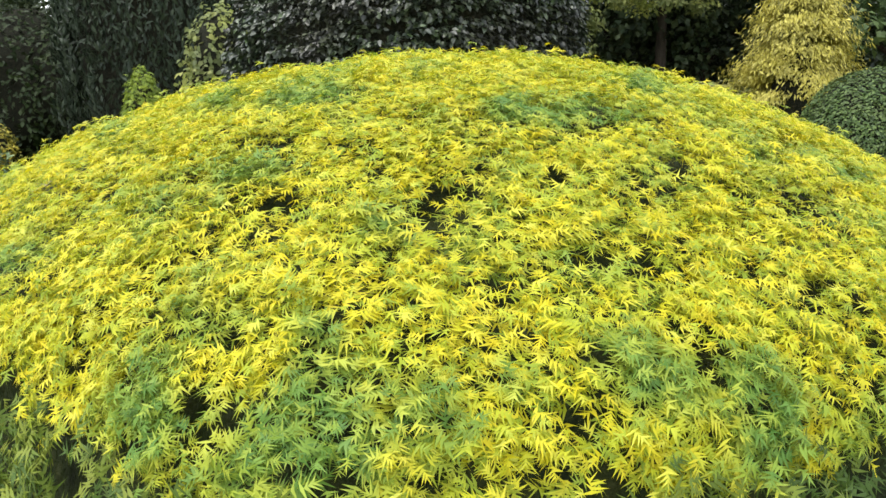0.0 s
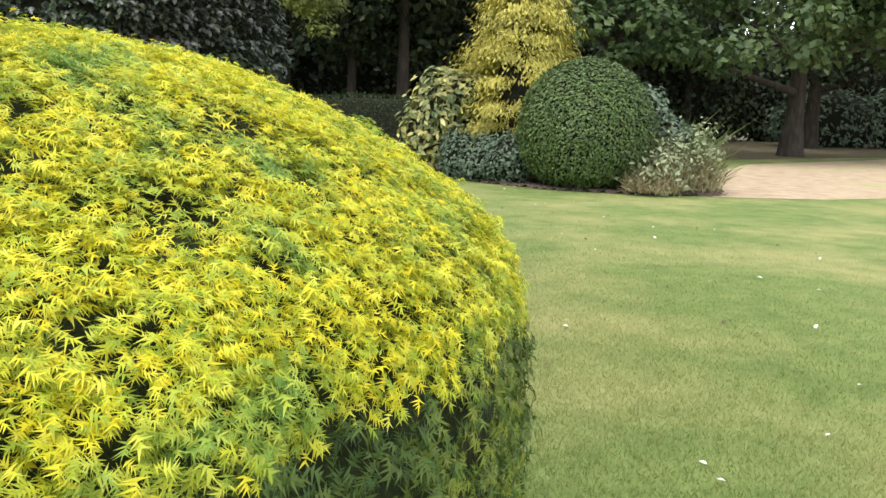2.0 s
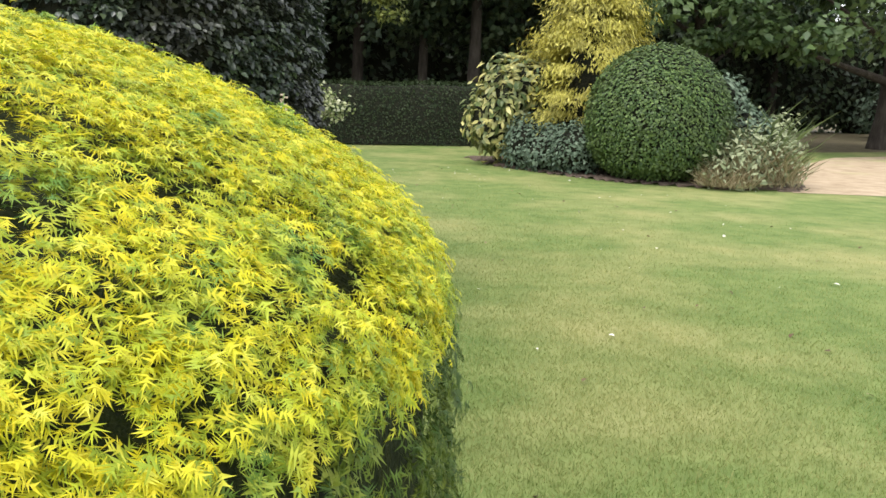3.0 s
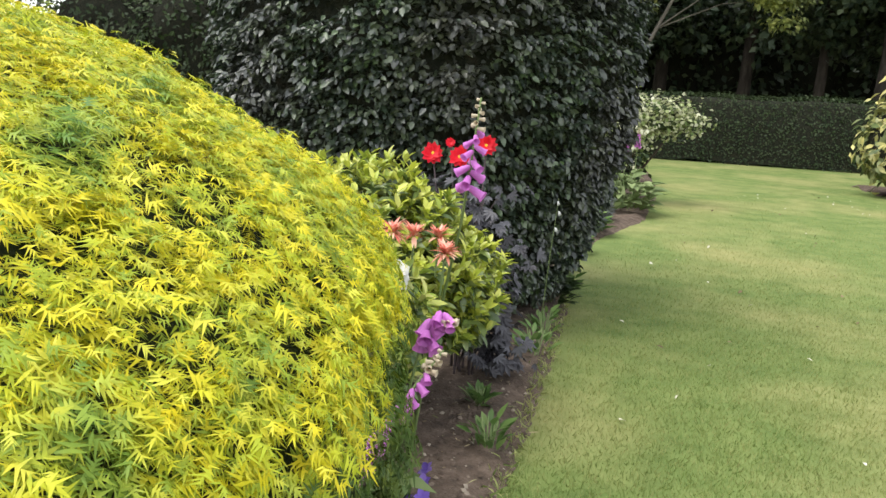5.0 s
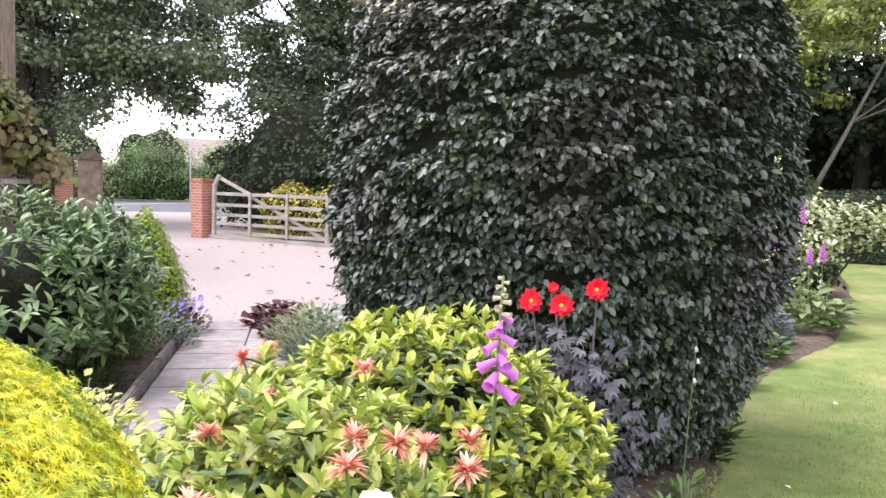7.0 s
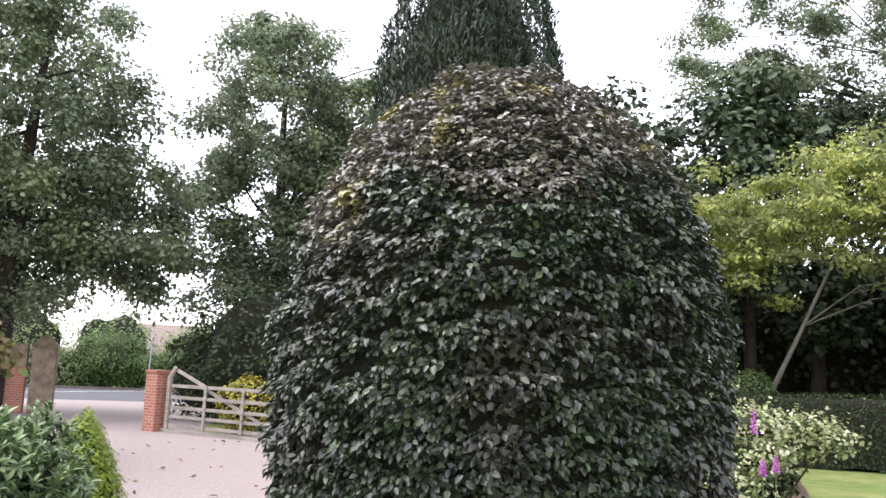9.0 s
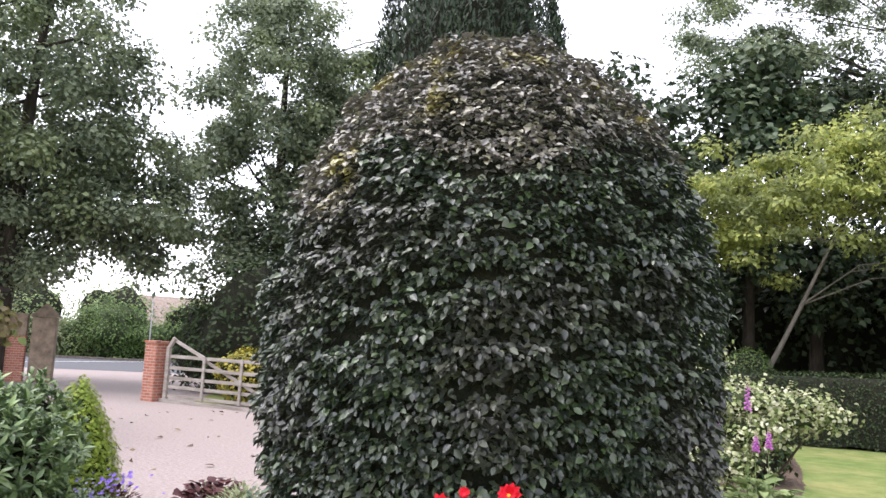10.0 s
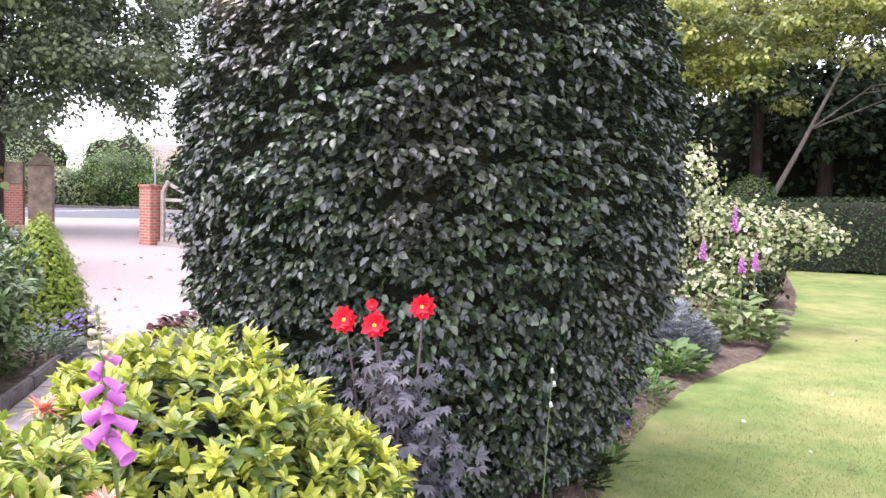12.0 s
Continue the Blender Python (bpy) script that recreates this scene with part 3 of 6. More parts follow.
sheet("road", [(-75.0, -8.0), (-60.0, -14.0), (-22.0, 36.0), (6.0, 78.0), (-8.0, 88.0)], 0.012, M["asphalt"], "grey asphalt road beyond the gateway", "road")
sheet("road_marking", [(-34.92, 21.06), (-39.57, 43.46), (-39.75, 43.42), (-35.09, 21.02)], 0.018, M["white_paint"], "worn white line painted on the road", "marking")
sheet("dry_ground", [(8.4, 14.6), (10.5, 14.3), (14.4, 15.2), (24.0, 17.5), (44.0, 22.0), (48.0, 36.0), (26.0, 31.0), (15.0, 25.0), (9.8, 18.5), (8.6, 16.0)], 0.006, M["straw"], "bare straw-coloured ground beyond the lawn", "ground")
sheet("wood_floor", [(13.0, 26.5), (26.0, 32.0), (48.0, 37.0), (70.0, 40.0), (60.0, 75.0), (-25.0, 75.0), (-12.0, 27.0), (4.0, 28.5)], 0.005, M["litter"], "leaf-strewn ground under the trees, their shade in its dark colour", "ground")

BED_EDGE = [(1.0, 2.6), (0.88, 3.2), (0.66, 4.2), (0.59, 4.85), (0.47, 5.8), (0.3, 7.0), (0.12, 7.9), (-0.04, 9.1), (-0.08, 10.2), (0.12, 11.7), (0.17, 12.2), (0.05, 14.5), (-0.25, 17.0), (-0.6, 19.2), (-1.2, 22.0), (-1.6, 24.0)]
BED_LEFT = [(-5.0, 24.0), (-4.2, 18.0), (-3.6, 13.0), (-3.4, 10.3), (-3.7, 8.6), (-3.05, 7.1), (-1.9, 5.4), (-1.0, 4.0), (-0.7, 2.9)]


def soil_bed(name, outline, label, step, height):
    """A bed of soil: a fine uneven sheet that rises a little from its edge."""
    xs, ys = np.array([p[0] for p in outline]), np.array([p[1] for p in outline])
    gx, gy = np.meshgrid(np.arange(xs.min(), xs.max(), step), np.arange(ys.min(), ys.max(), step))
    pts = np.stack([gx.ravel(), gy.ravel()], 1)
    inside = np.zeros(len(pts), bool)
    dist = np.full(len(pts), 9.0)
    n = len(outline)
    for i in range(n):
        (x0, y0), (x1, y1) = outline[i], outline[(i + 1) % n]
        cond = (y0 > pts[:, 1]) != (y1 > pts[:, 1])
        with np.errstate(divide="ignore", invalid="ignore"):
            xi = (x1 - x0) * (pts[:, 1] - y0) / (y1 - y0) + x0
        inside ^= cond & (pts[:, 0] < xi)
        d = np.array((x1 - x0, y1 - y0))
        u = np.clip(((pts - (x0, y0)) @ d) / (d @ d), 0, 1)
        dist = np.minimum(dist, np.linalg.norm(pts - ((x0, y0) + u[:, None] * d), axis=1))
    sd = np.where(inside, dist, -dist)
    z = np.clip(sd / 0.12, -0.4, 1) * height
    z += np.array([0.022 * noise.noise((x * 4, y * 4, 0)) + 0.012 * noise.noise((x * 17, y * 17, 3)) for x, y in pts]) * (sd > -0.03)
    w = gx.shape[1]
    idx = np.arange(len(pts)).reshape(gx.shape)
    a, b, c, d = idx[:-1, :-1].ravel(), idx[:-1, 1:].ravel(), idx[1:, 1:].ravel(), idx[1:, :-1].ravel()
    ok = (sd[a] > -0.06) & (sd[b] > -0.06) & (sd[c] > -0.06) & (sd[d] > -0.06)
    f = np.concatenate([np.stack([a, b, c], 1)[ok], np.stack([a, c, d], 1)[ok]])
    v = np.column_stack([pts, z])
    ob = link_mesh(name, v, f, M["soil"], None, smooth=True)
    tagged(ob, label, "flower bed", "", "structure")
    good = (sd > 0.0)
    return v[good], ob


bed_places, flower_bed = soil_bed("flower_bed", BED_EDGE + BED_LEFT, "dry dark brown soil of a flower bed along the lawn", 0.06, 0.05)
island_places, island_bed = soil_bed("island_bed", [(3.3, 21.0), (3.7, 18.6), (4.6, 16.9), (5.6, 15.6), (7.0, 14.9), (8.6, 14.7), (9.4, 16.0), (9.0, 19.0), (6.5, 21.5)], "dark soil of an island bed on the lawn", 0.14, 0.05)
left_places, left_bed = soil_bed("path_bed", [(-4.3, 6.65), (-5.15, 7.6), (-6.2, 8.75), (-8.0, 9.2), (-10.5, 7.5), (-8.0, 3.0), (-3.6, 3.2), (-2.6, 4.6)], "soil of a planted bed beside the path", 0.1, 0.05)
# crumbs, stones and bits of dry stalk on the soil
near = bed_places[(bed_places[:, 1] < 9.5) & (bed_places[:, 0] > -0.9)]
cp = near[rng.integers(0, len(near), 5200)] + np.column_stack([rng.uniform(-0.04, 0.04, (5200, 2)), np.zeros(5200)])
lump = (np.array([(-0.5, -0.4, 0), (0.5, -0.5, 0), (0.4, 0.5, 0), (-0.5, 0.4, 0), (0.05, 0.0, 0.6)]), np.array([(0, 1, 4), (1, 2, 4), (2, 3, 4), (3, 0, 4)]))
cv = scatter(lump, cp, rng.normal(0, 1, (5200, 3)), UP + rng.normal(0, 0.3, (5200, 3)), 0.004 + 0.02 * rng.random(5200) ** 3)
tagged(link_mesh("soil_crumbs", *cv, M["crumb"]), "crumbs of soil and small stones on the bed", "soil", "", "stuff")

sn = 420
stalk_at = near[rng.integers(0, len(near), sn)] + np.column_stack([rng.uniform(-0.04, 0.04, (sn, 2)), np.full(sn, 0.008)])
sv = scatter(leaf(0.5, 0.02, 0.1), stalk_at, rng.normal(0, 1, (sn, 3)) * (1, 1, 0.12), UP + rng.normal(0, 0.3, (sn, 3)), 0.015 + 0.07 * rng.random(sn) ** 3, rng.uniform(0.003, 0.008, sn))
tagged(link_mesh("dry_stalks", *sv, M["dry_grass"]), "bits of dry stalk and leaf on the soil", "litter", "", "stuff")
wn_ = 900
wy = rng.uniform(2.7, 9.5, wn_)
wx = np.interp(wy, [p[1] for p in BED_EDGE], [p[0] for p in BED_EDGE]) - np.abs(rng.normal(0, 0.05, wn_)) + 0.01
wv = scatter(leaf(0.5, 0.02, 0.5), np.column_stack([wx, wy, np.full(wn_, 0.02)]), UP + rng.normal(0, 0.7, (wn_, 3)), rng.normal(0, 1, (wn_, 3)), rng.uniform(0.02, 0.07, wn_), rng.uniform(0.004, 0.01, wn_))
tagged(link_mesh("edge_weeds", *wv, M["blade"]), "straggling grass along the edge of the bed", "grass", "", "stuff")

# mown grass: short blades, dense near the walk
n_bl = 250000
gx = 0.1 + rng.gamma(2.0, 1.5, n_bl)
gy = -0.5 + rng.gamma(2.4, 2.1, n_bl)
edge_x = np.interp(gy, [p[1] for p in BED_EDGE], [p[0] for p in BED_EDGE])
ok = (gx > edge_x - 0.02 + 0.03 * rng.normal(0, 1, n_bl)) & ((gx - 0.04) ** 2 + (gy - 1.85) ** 2 > 1.02)
gp = np.column_stack([gx, gy, np.zeros(n_bl)])[ok]
k = len(gp)
blade = (np.array([(-0.5, 0, 0), (0.5, 0, 0), (0, 1, 0.3)]), np.array([(0, 1, 2)]))
gv = scatter(blade, gp, UP * 1.0 + rng.normal(0, 0.55, (k, 3)) * (1, 1, 0.1), rng.normal(0, 1, (k, 3)) * (1, 1, 0.2) + (0, 0, 0.05), rng.uniform(0.012, 0.034, k), rng.uniform(0.0025, 0.005, k))
tagged(link_mesh("grass", *gv, M["blade"]), "short mown grass blades of the lawn", "grass", "", "stuff")
# fallen petals and dark leaf bits on the lawn
lp = np.column_stack([rng.uniform(0.6, 6.5, 150), rng.uniform(2.5, 18, 150), np.full(150, 0.024)])
lp = lp[lp[:, 0] > np.interp(lp[:, 1], [p[1] for p in BED_EDGE], [p[0] for p in BED_EDGE]) + 0.1]
h = len(lp) // 2
for sel, mat, nm, lb in ((lp[:h], "dead_leaf", "fallen_leaves", "small brown leaves fallen on the lawn"), (lp[h:], "pale_leaf", "fallen_petals", "pale petals fallen on the lawn")):
    v, f = scatter(leaf(), sel, rng.normal(0, 1, sel.shape), UP + rng.normal(0, 0.3, sel.shape), rng.uniform(0.025, 0.055, len(sel)))
    tagged(link_mesh(nm, v, f, M[mat]), lb, "leaves", "", "stuff")
dp = np.column_stack([rng.uniform(-14, -5, 90), rng.uniform(9.3, 18, 90), np.full(90, 0.02)])
dp = dp[(dp[:, 1] > 0.6 * -dp[:, 0] + 5.5) & (dp[:, 0] < -4.2)]
v, f = scatter(leaf(), dp, rng.normal(0, 1, dp.shape), UP + rng.normal(0, 0.4, dp.shape), rng.uniform(0.06, 0.16, len(dp)))
tagged(link_mesh("drive_leaves", v, f, M["dead_leaf"]), "brown leaves fallen on the gravel drive", "leaves", "", "stuff")


# ---- the golden yew drum ----
YC = (0.04, 1.85)
YTOP = [(0.0, 1.585), (0.2, 1.572), (0.4, 1.532), (0.55, 1.487), (0.7, 1.419), (0.82, 1.351), (0.92, 1.285), (0.98, 1.235), (1.02, 1.185), (1.035, 1.13)]
YSIDE = [(1.035, 1.13), (1.045, 1.05), (1.04, 0.8), (1.035, 0.5), (1.02, 0.25), (1.0, 0.05)]


def broad(body):
    """The drum is not quite round: it is broader to the west and south."""
    v, f = body
    v = v.copy()
    v[:, :2] = np.array(YC) + (v[:, :2] - np.array(YC)) * 1.018
    v[:, 2] += 0.016 * np.clip((v[:, 2] - 0.7) / 0.4, 0, 1)
    west = v[:, 0] < YC[0]
    v[west, 0] = YC[0] + (v[west, 0] - YC[0]) * (1.2 - 0.3 * np.clip(YC[1] - v[west, 1], 0, 1))
    south = v[:, 1] < YC[1]
    v[south, 1] = YC[1] + (v[south, 1] - YC[1]) * (1.19 + 0.1 * np.clip((0.4 - v[south, 0]) / 0.4, 0, 1) * np.clip((v[south, 0] + 0.45) / 0.35, 0, 1))
    v[:, 2] += (0.08 * np.clip((v[:, 1] - YC[1]) / 0.6, 0, 1) + 0.015 * np.clip((YC[0] - v[:, 0]) / 0.9, 0, 1)) * np.clip((v[:, 2] - 0.7) / 0.4, 0, 1)
    return v, f


yew = thing("yew_topiary", (*YC, 0.03), "large golden yew clipped into a domed drum on the lawn", "topiary")
# solid dark body, coloured as the shade seen through gaps in the sprays
link_mesh("shade_core", *broad(lathe([(max(0, r - 0.05), z - 0.035) for r, z in reversed(YTOP[1:] + YSIDE[1:])] + [(0, 1.545)], 48, YC, 0.03, 3.0)), M["yew_core"], yew, smooth=True)
link_mesh("trunk", *tube([(*YC, 0.0), (*YC, 0.6), (*YC, 1.1)], [0.12, 0.1, 0.05], 8), M["bark"], yew)
yt = broad(lathe(list(reversed(YTOP)), 64, YC, 0.02, 3.0))
ys = broad(lathe(list(reversed(YSIDE)), 64, YC, 0.03, 3.0))
HOLES = [(0.57, 1.344, 0.03), (0.654, 1.197, 0.018), (0.33, 1.15, 0.016), (0.93, 1.4, 0.02), (0.42, 1.28, 0.014), (0.78, 1.06, 0.014), (0.15, 1.4, 0.012), (0.62, 0.98, 0.016)]


def yew_sprays(body, n, size, outward, fan=6):
    """Branch tips all over the body, each a plume of shoots that fan out from it; plumes stand at uneven heights, with dark gaps between."""
    p, nm = on_mesh(*body, n // fan)
    # the flank away from the walk is clothed more thinly
    away = np.clip((p[:, 1] - YC[1]) * 0.7 - (p[:, 0] - YC[0]), 0, 1)
    thin = np.array([noise.noise(Vector(q) * 12.0) for q in p])
    keep = (thin + rng.normal(0, 0.12, len(p)) > -0.5) & (rng.random(len(p)) > 0.75 * away)
    for hx, hy, hr in HOLES:
        keep &= ~(np.hypot(p[:, 0] - hx, (p[:, 1] - hy)) < 1.7 * hr) | (p[:, 2] < 1.0)
    p, nm = p[keep], nm[keep]
    m = len(p)
    tuft = np.array([noise.noise_vector(Vector(q) * 7.0) for q in p])
    rad = unit((p - np.array((*YC, 0))) * (1, 1, 0))
    lie = unit(np.cross(nm, np.cross(tuft * 1.2 + rad * 0.35 + rng.normal(0, 0.5, (m, 3)), nm)))
    p = p + nm * (rng.normal(0, 0.007, (m, 1)) - 0.008 + 0.016 * thin[keep][:, None])
    side = np.cross(nm, lie)
    p, nm, lie, side = (np.repeat(a, fan, 0) for a in (p, nm, lie, side))
    k = len(p)
    turn = np.tile(np.linspace(-1.25, 1.25, fan), m) + rng.normal(0, 0.3, k)
    reach = np.abs(rng.normal(0, 1, k)) * size * 0.55
    d = lie * np.cos(turn)[:, None] + side * np.sin(turn)[:, None]
    p = p + d * reach[:, None] + rng.normal(0, size * 0.3, (k, 3))
    along = d + nm * (outward + rng.normal(0, 0.25, (k, 1))) + rng.normal(0, 0.16, (k, 3))
    face = nm + rng.normal(0, 0.2, (k, 3)) + UP * 0.25
    return p, along, face, size * rng.uniform(0.7, 1.3, k)


tp = yew_sprays(yt, 118000, 0.0198, 0.34)
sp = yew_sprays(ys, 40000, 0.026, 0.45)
# the shoots on the near flank of the dome are single parts; the rest is one mesh
SPRAYS = [yew_spray(4, 0.9, k) for k in range(7)]


def mixed(places):
    """Sprays of several shapes, in turn."""
    return joined(*[scatter(t, *[a[k :: len(SPRAYS)] for a in places]) for k, t in enumerate(SPRAYS)])


spray_mesh = link_mesh("shoot", *SPRAYS[0], leaf_mat("golden yew shoot", Y_YEL[:4], Y_GRN, 5.0, 0.95, 0.5, 0.3, split=(0.47, 0.62), objects=True), yew).data
bpy.data.objects.remove(bpy.data.objects["shoot"])
flank = np.nonzero((tp[0][:, 0] > 0.35) & (tp[0][:, 1] < 1.6))[0][:300]
rest = np.setdiff1d(np.arange(len(tp[0])), flank)
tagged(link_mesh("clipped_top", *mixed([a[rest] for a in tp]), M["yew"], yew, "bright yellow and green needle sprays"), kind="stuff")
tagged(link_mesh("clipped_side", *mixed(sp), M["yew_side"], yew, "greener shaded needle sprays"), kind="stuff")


def place_pieces(name, mesh, parent, places):
    inv = parent.matrix_basis.inverted()
    for p, along, face, s in zip(*places):
        z = unit(face)
        y = unit(along - (along @ z) * z)
        x = np.cross(y, z)
        m = Matrix(((x[0] * s, y[0] * s, z[0] * s, p[0]), (x[1] * s, y[1] * s, z[1] * s, p[1]), (x[2] * s, y[2] * s, z[2] * s, p[2]), (0, 0, 0, 1)))
        ob = new(name, mesh)
        ob.parent = parent
        ob.matrix_parent_inverse = inv
        ob.matrix_basis = m


# ---- the domed beech ----
BC = (-0.85, 7.11)
BPROF = [(0.98, 0.12), (1.08, 0.3), (1.2, 0.6), (1.31, 0.95), (1.39, 1.3), (1.42, 1.7), (1.41, 2.05), (1.37, 2.4), (1.25, 2.79), (1.04, 3.17), (0.72, 3.55), (0.36, 3.8), (0.0, 3.88)]
beech = thing("beech_topiary", (*BC, 0.05), "tall beech clipped into a dark dome of glossy leaves", "topiary")
link_mesh("trunk", *tube([(*BC, 0.0), (BC[0] + 0.03, BC[1], 0.8), (*BC, 1.8), (*BC, 3.2)], [0.13, 0.11, 0.08, 0.03], 9), M["bark"], beech, smooth=True)
bl = lathe(BPROF, 64, BC, 0.05, 2.2)
# near-black filling that paints the shade behind the leaf shelves
link_mesh("shade_core", *lathe([(max(0, r - 0.1), z - 0.06 if z > 3 else z + 0.05) for r, z in BPROF], 48, BC, 0.05, 2.2), M["core"], beech, smooth=True)
BLEAF = broad_leaf(0.33, 0.1)


def beech_leaves(n, size):
    """Leaves in uneven shelves that hang over one another, with dark gaps between the shelves."""
    p, nm = on_mesh(*bl, n)
    shelf = np.array([noise.noise(Vector((q[0] * 4.5, q[1] * 4.5, q[2] * 13 + 1.5 * noise.noise(Vector(q) * 1.5)))) for q in p])
    keep = (shelf + rng.normal(0, 0.14, n) > -0.3) & (rng.random(n) > 0.55 * np.clip((p[:, 1] - BC[1]) / 0.7, 0, 1))
    p, nm, shelf = p[keep], nm[keep], shelf[keep]
    m = len(p)
    p = p + nm * (rng.normal(0, 0.02, (m, 1)) + 0.1 * shelf[:, None])
    side = unit(np.cross(nm, UP[None]) + 1e-6)
    along = nm * 0.75 - UP * 0.5 + side * rng.normal(0, 0.7, (m, 1)) + rng.normal(0, 0.25, (m, 3))
    face = nm * 0.6 + UP * 0.9 + rng.normal(0, 0.4, (m, 3))
    return p, along, face, size * rng.uniform(0.6, 1.3, m)


bp = beech_leaves(100000, 0.05)
# upper leaves, which take the bronze with skylight in its colour
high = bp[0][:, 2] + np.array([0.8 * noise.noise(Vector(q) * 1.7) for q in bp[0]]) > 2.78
front = np.nonzero(~high & (bp[0][:, 1] < 6.3) & (bp[0][:, 0] > -1.2))[0][:300]
low = np.setdiff1d(np.nonzero(~high)[0], front)
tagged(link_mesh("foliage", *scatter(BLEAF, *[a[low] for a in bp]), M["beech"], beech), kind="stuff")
tagged(link_mesh("bronze_lit_crown", *scatter(BLEAF, *[a[high] for a in bp]), M["beech_top"], beech, "bronze and yellowish leaves on the crown"), kind="stuff")

# ---- the near bed: shrubs and flowers ----
LEAF, SMALL, NARROW = leaf(), small_leaf(), leaf(0.19, 0.03, 0.12)


def whorl_shrub(name, at, label, mounds, shoots, leaves, size, material, template, old_mat=None):
    """A shrub whose leaves stand in whorls at the ends of its shoots."""
    t = thing(name, at, label, "shrub")
    bodies = [ellipsoid(c, r, lumps=0.16, scale=3.0, low=-0.6) for c, r in mounds]
    link_mesh("shade_core", *joined(*[(np.array(c) + (v - np.array(c)) * 0.66, f) for (v, f), (c, r) in zip(bodies, mounds)]), M["core"], t, smooth=True, kind="stuff")
    for c, r in mounds:
        for k in range(3):
            s = np.array((at[0] * 0.5 + c[0] * 0.5 + rng.uniform(-0.1, 0.1), at[1] * 0.5 + c[1] * 0.5 + rng.uniform(-0.1, 0.1), 0.0))
            link_mesh("stem", *tube([s, (s + np.array(c)) / 2 + rng.uniform(-0.05, 0.05, 3), np.array(c)], [0.018, 0.014, 0.008], 5), M["twig"], t)
    area = np.array([r[0] * r[1] + r[0] * r[2] + r[1] * r[2] for c, r in mounds])
    young, old = [], []
    for b, q in zip(bodies, area / area.sum()):
        n = int(shoots * q)
        p, nm = on_mesh(*b, n)
        axis = unit(nm * 0.6 + UP * 0.85 + rng.normal(0, 0.2, (n, 3)))
        p = p + nm * rng.uniform(-0.1, 0.05, (n, 1))
        for got, count, low, rises, grow in ((young, leaves - 4, 0.0, (0.8, 3.0), 0.9), (old, 4, 0.4, (-0.3, 0.8), 1.1)):
            pp, ax = np.repeat(p, count, 0), np.repeat(axis, count, 0)
            m = len(pp)
            around = unit(np.cross(ax, rng.normal(0, 1, (m, 3))))
            rise = rng.uniform(*rises, (m, 1))
            face = ax - around * rise * 0.6 + rng.normal(0, 0.15, (m, 3))
            got.append(scatter(template, pp - ax * size * (low + rng.uniform(0, 0.7, (m, 1))), around + ax * rise, face, size * grow * rng.uniform(0.65, 1.25, m)))
    tagged(link_mesh("foliage", *joined(*young), material, t), kind="stuff")
    tagged(link_mesh("older_leaves", *joined(*old), old_mat or material, t, "darker older leaves" if old_mat else ""), kind="stuff")
    return t


whorl_shrub("lime_shrub", (-0.2, 4.7, 0.04), "bushy lime green evergreen shrub in front of the beech", [((-0.2, 4.6, 0.7), (0.55, 0.45, 0.46)), ((0.06, 4.85, 0.62), (0.35, 0.38, 0.28)), ((-0.5, 4.75, 0.66), (0.32, 0.36, 0.34))], 2500, 11, 0.062, M["lime"], broad_leaf(0.23, 0.05), M["lime_old"])
azalea = whorl_shrub("coral_shrub", (0.15, 3.55, 0.04), "leafy shrub with coral pink young growth beside the yew", [((0.12, 3.56, 0.72), (0.36, 0.34, 0.36)), ((-0.1, 3.75, 0.64), (0.46, 0.4, 0.48)), ((0.36, 3.55, 0.78), (0.18, 0.24, 0.24)), ((0.12, 3.32, 0.66), (0.28, 0.24, 0.3))], 2500, 11, 0.06, M["azalea"], broad_leaf(0.22, 0.05), M["azalea_old"])
for x, y, z in [(-0.24, 3.84, 1.15), (-0.29, 3.8, 1.13), (0.02, 3.39, 1.06), (-0.03, 3.62, 1.09), (0.05, 3.94, 1.12), (0.37, 3.5, 1.09), (0.42, 3.41, 1.06), (0.45, 3.55, 1.08), (0.5, 3.59, 1.07), (0.58, 3.64, 1.02), (0.22, 3.17, 1.0), (0.46, 3.25, 1.01), (0.55, 3.26, 1.0), (0.31, 3.19, 0.97), (0.51, 3.77, 1.04)]:
    n = 70
    a = rng.uniform(0, 2 * math.pi, n)
    rise = rng.uniform(-0.3, 2.6, n)
    along = np.column_stack([np.cos(a), np.sin(a), rise])
    face = np.column_stack([-np.cos(a) * rise, -np.sin(a) * rise, np.ones(n)])
    p = np.tile((x, y, z - 0.01), (n, 1))
    link_mesh("young_growth", *scatter(leaf(0.1, 0.02, 0.3), p, along, face, rng.uniform(0.03, 0.056, n)), M["coral"], azalea, "coral pink young leaves")
    link_mesh("stem", *tube([(x * 0.95 + 0.01, y + 0.03, z - 0.14), (x, y, z)], [0.004, 0.003], 5), M["stem"], azalea)


def petal_ring(c, axis, n, length, width, rise, template=None):
    axis = unit(np.array(axis, float))
    u = unit(np.cross(axis, (0.3, 0.9, 0.2)))
    w = np.cross(axis, u)
    a = np.arange(n) * 2 * math.pi / n + rng.uniform(0, 1)
    d = np.cos(a)[:, None] * u + np.sin(a)[:, None] * w
    along = d + axis * rise
    face = axis - d * rise + rng.normal(0, 0.08, (n, 3))
    return scatter(template or leaf(0.36, 0.1, 0.0), np.tile(np.array(c, float), (n, 1)), along, face, np.full(n, length) * rng.uniform(0.9, 1.1, n), np.full(n, width))


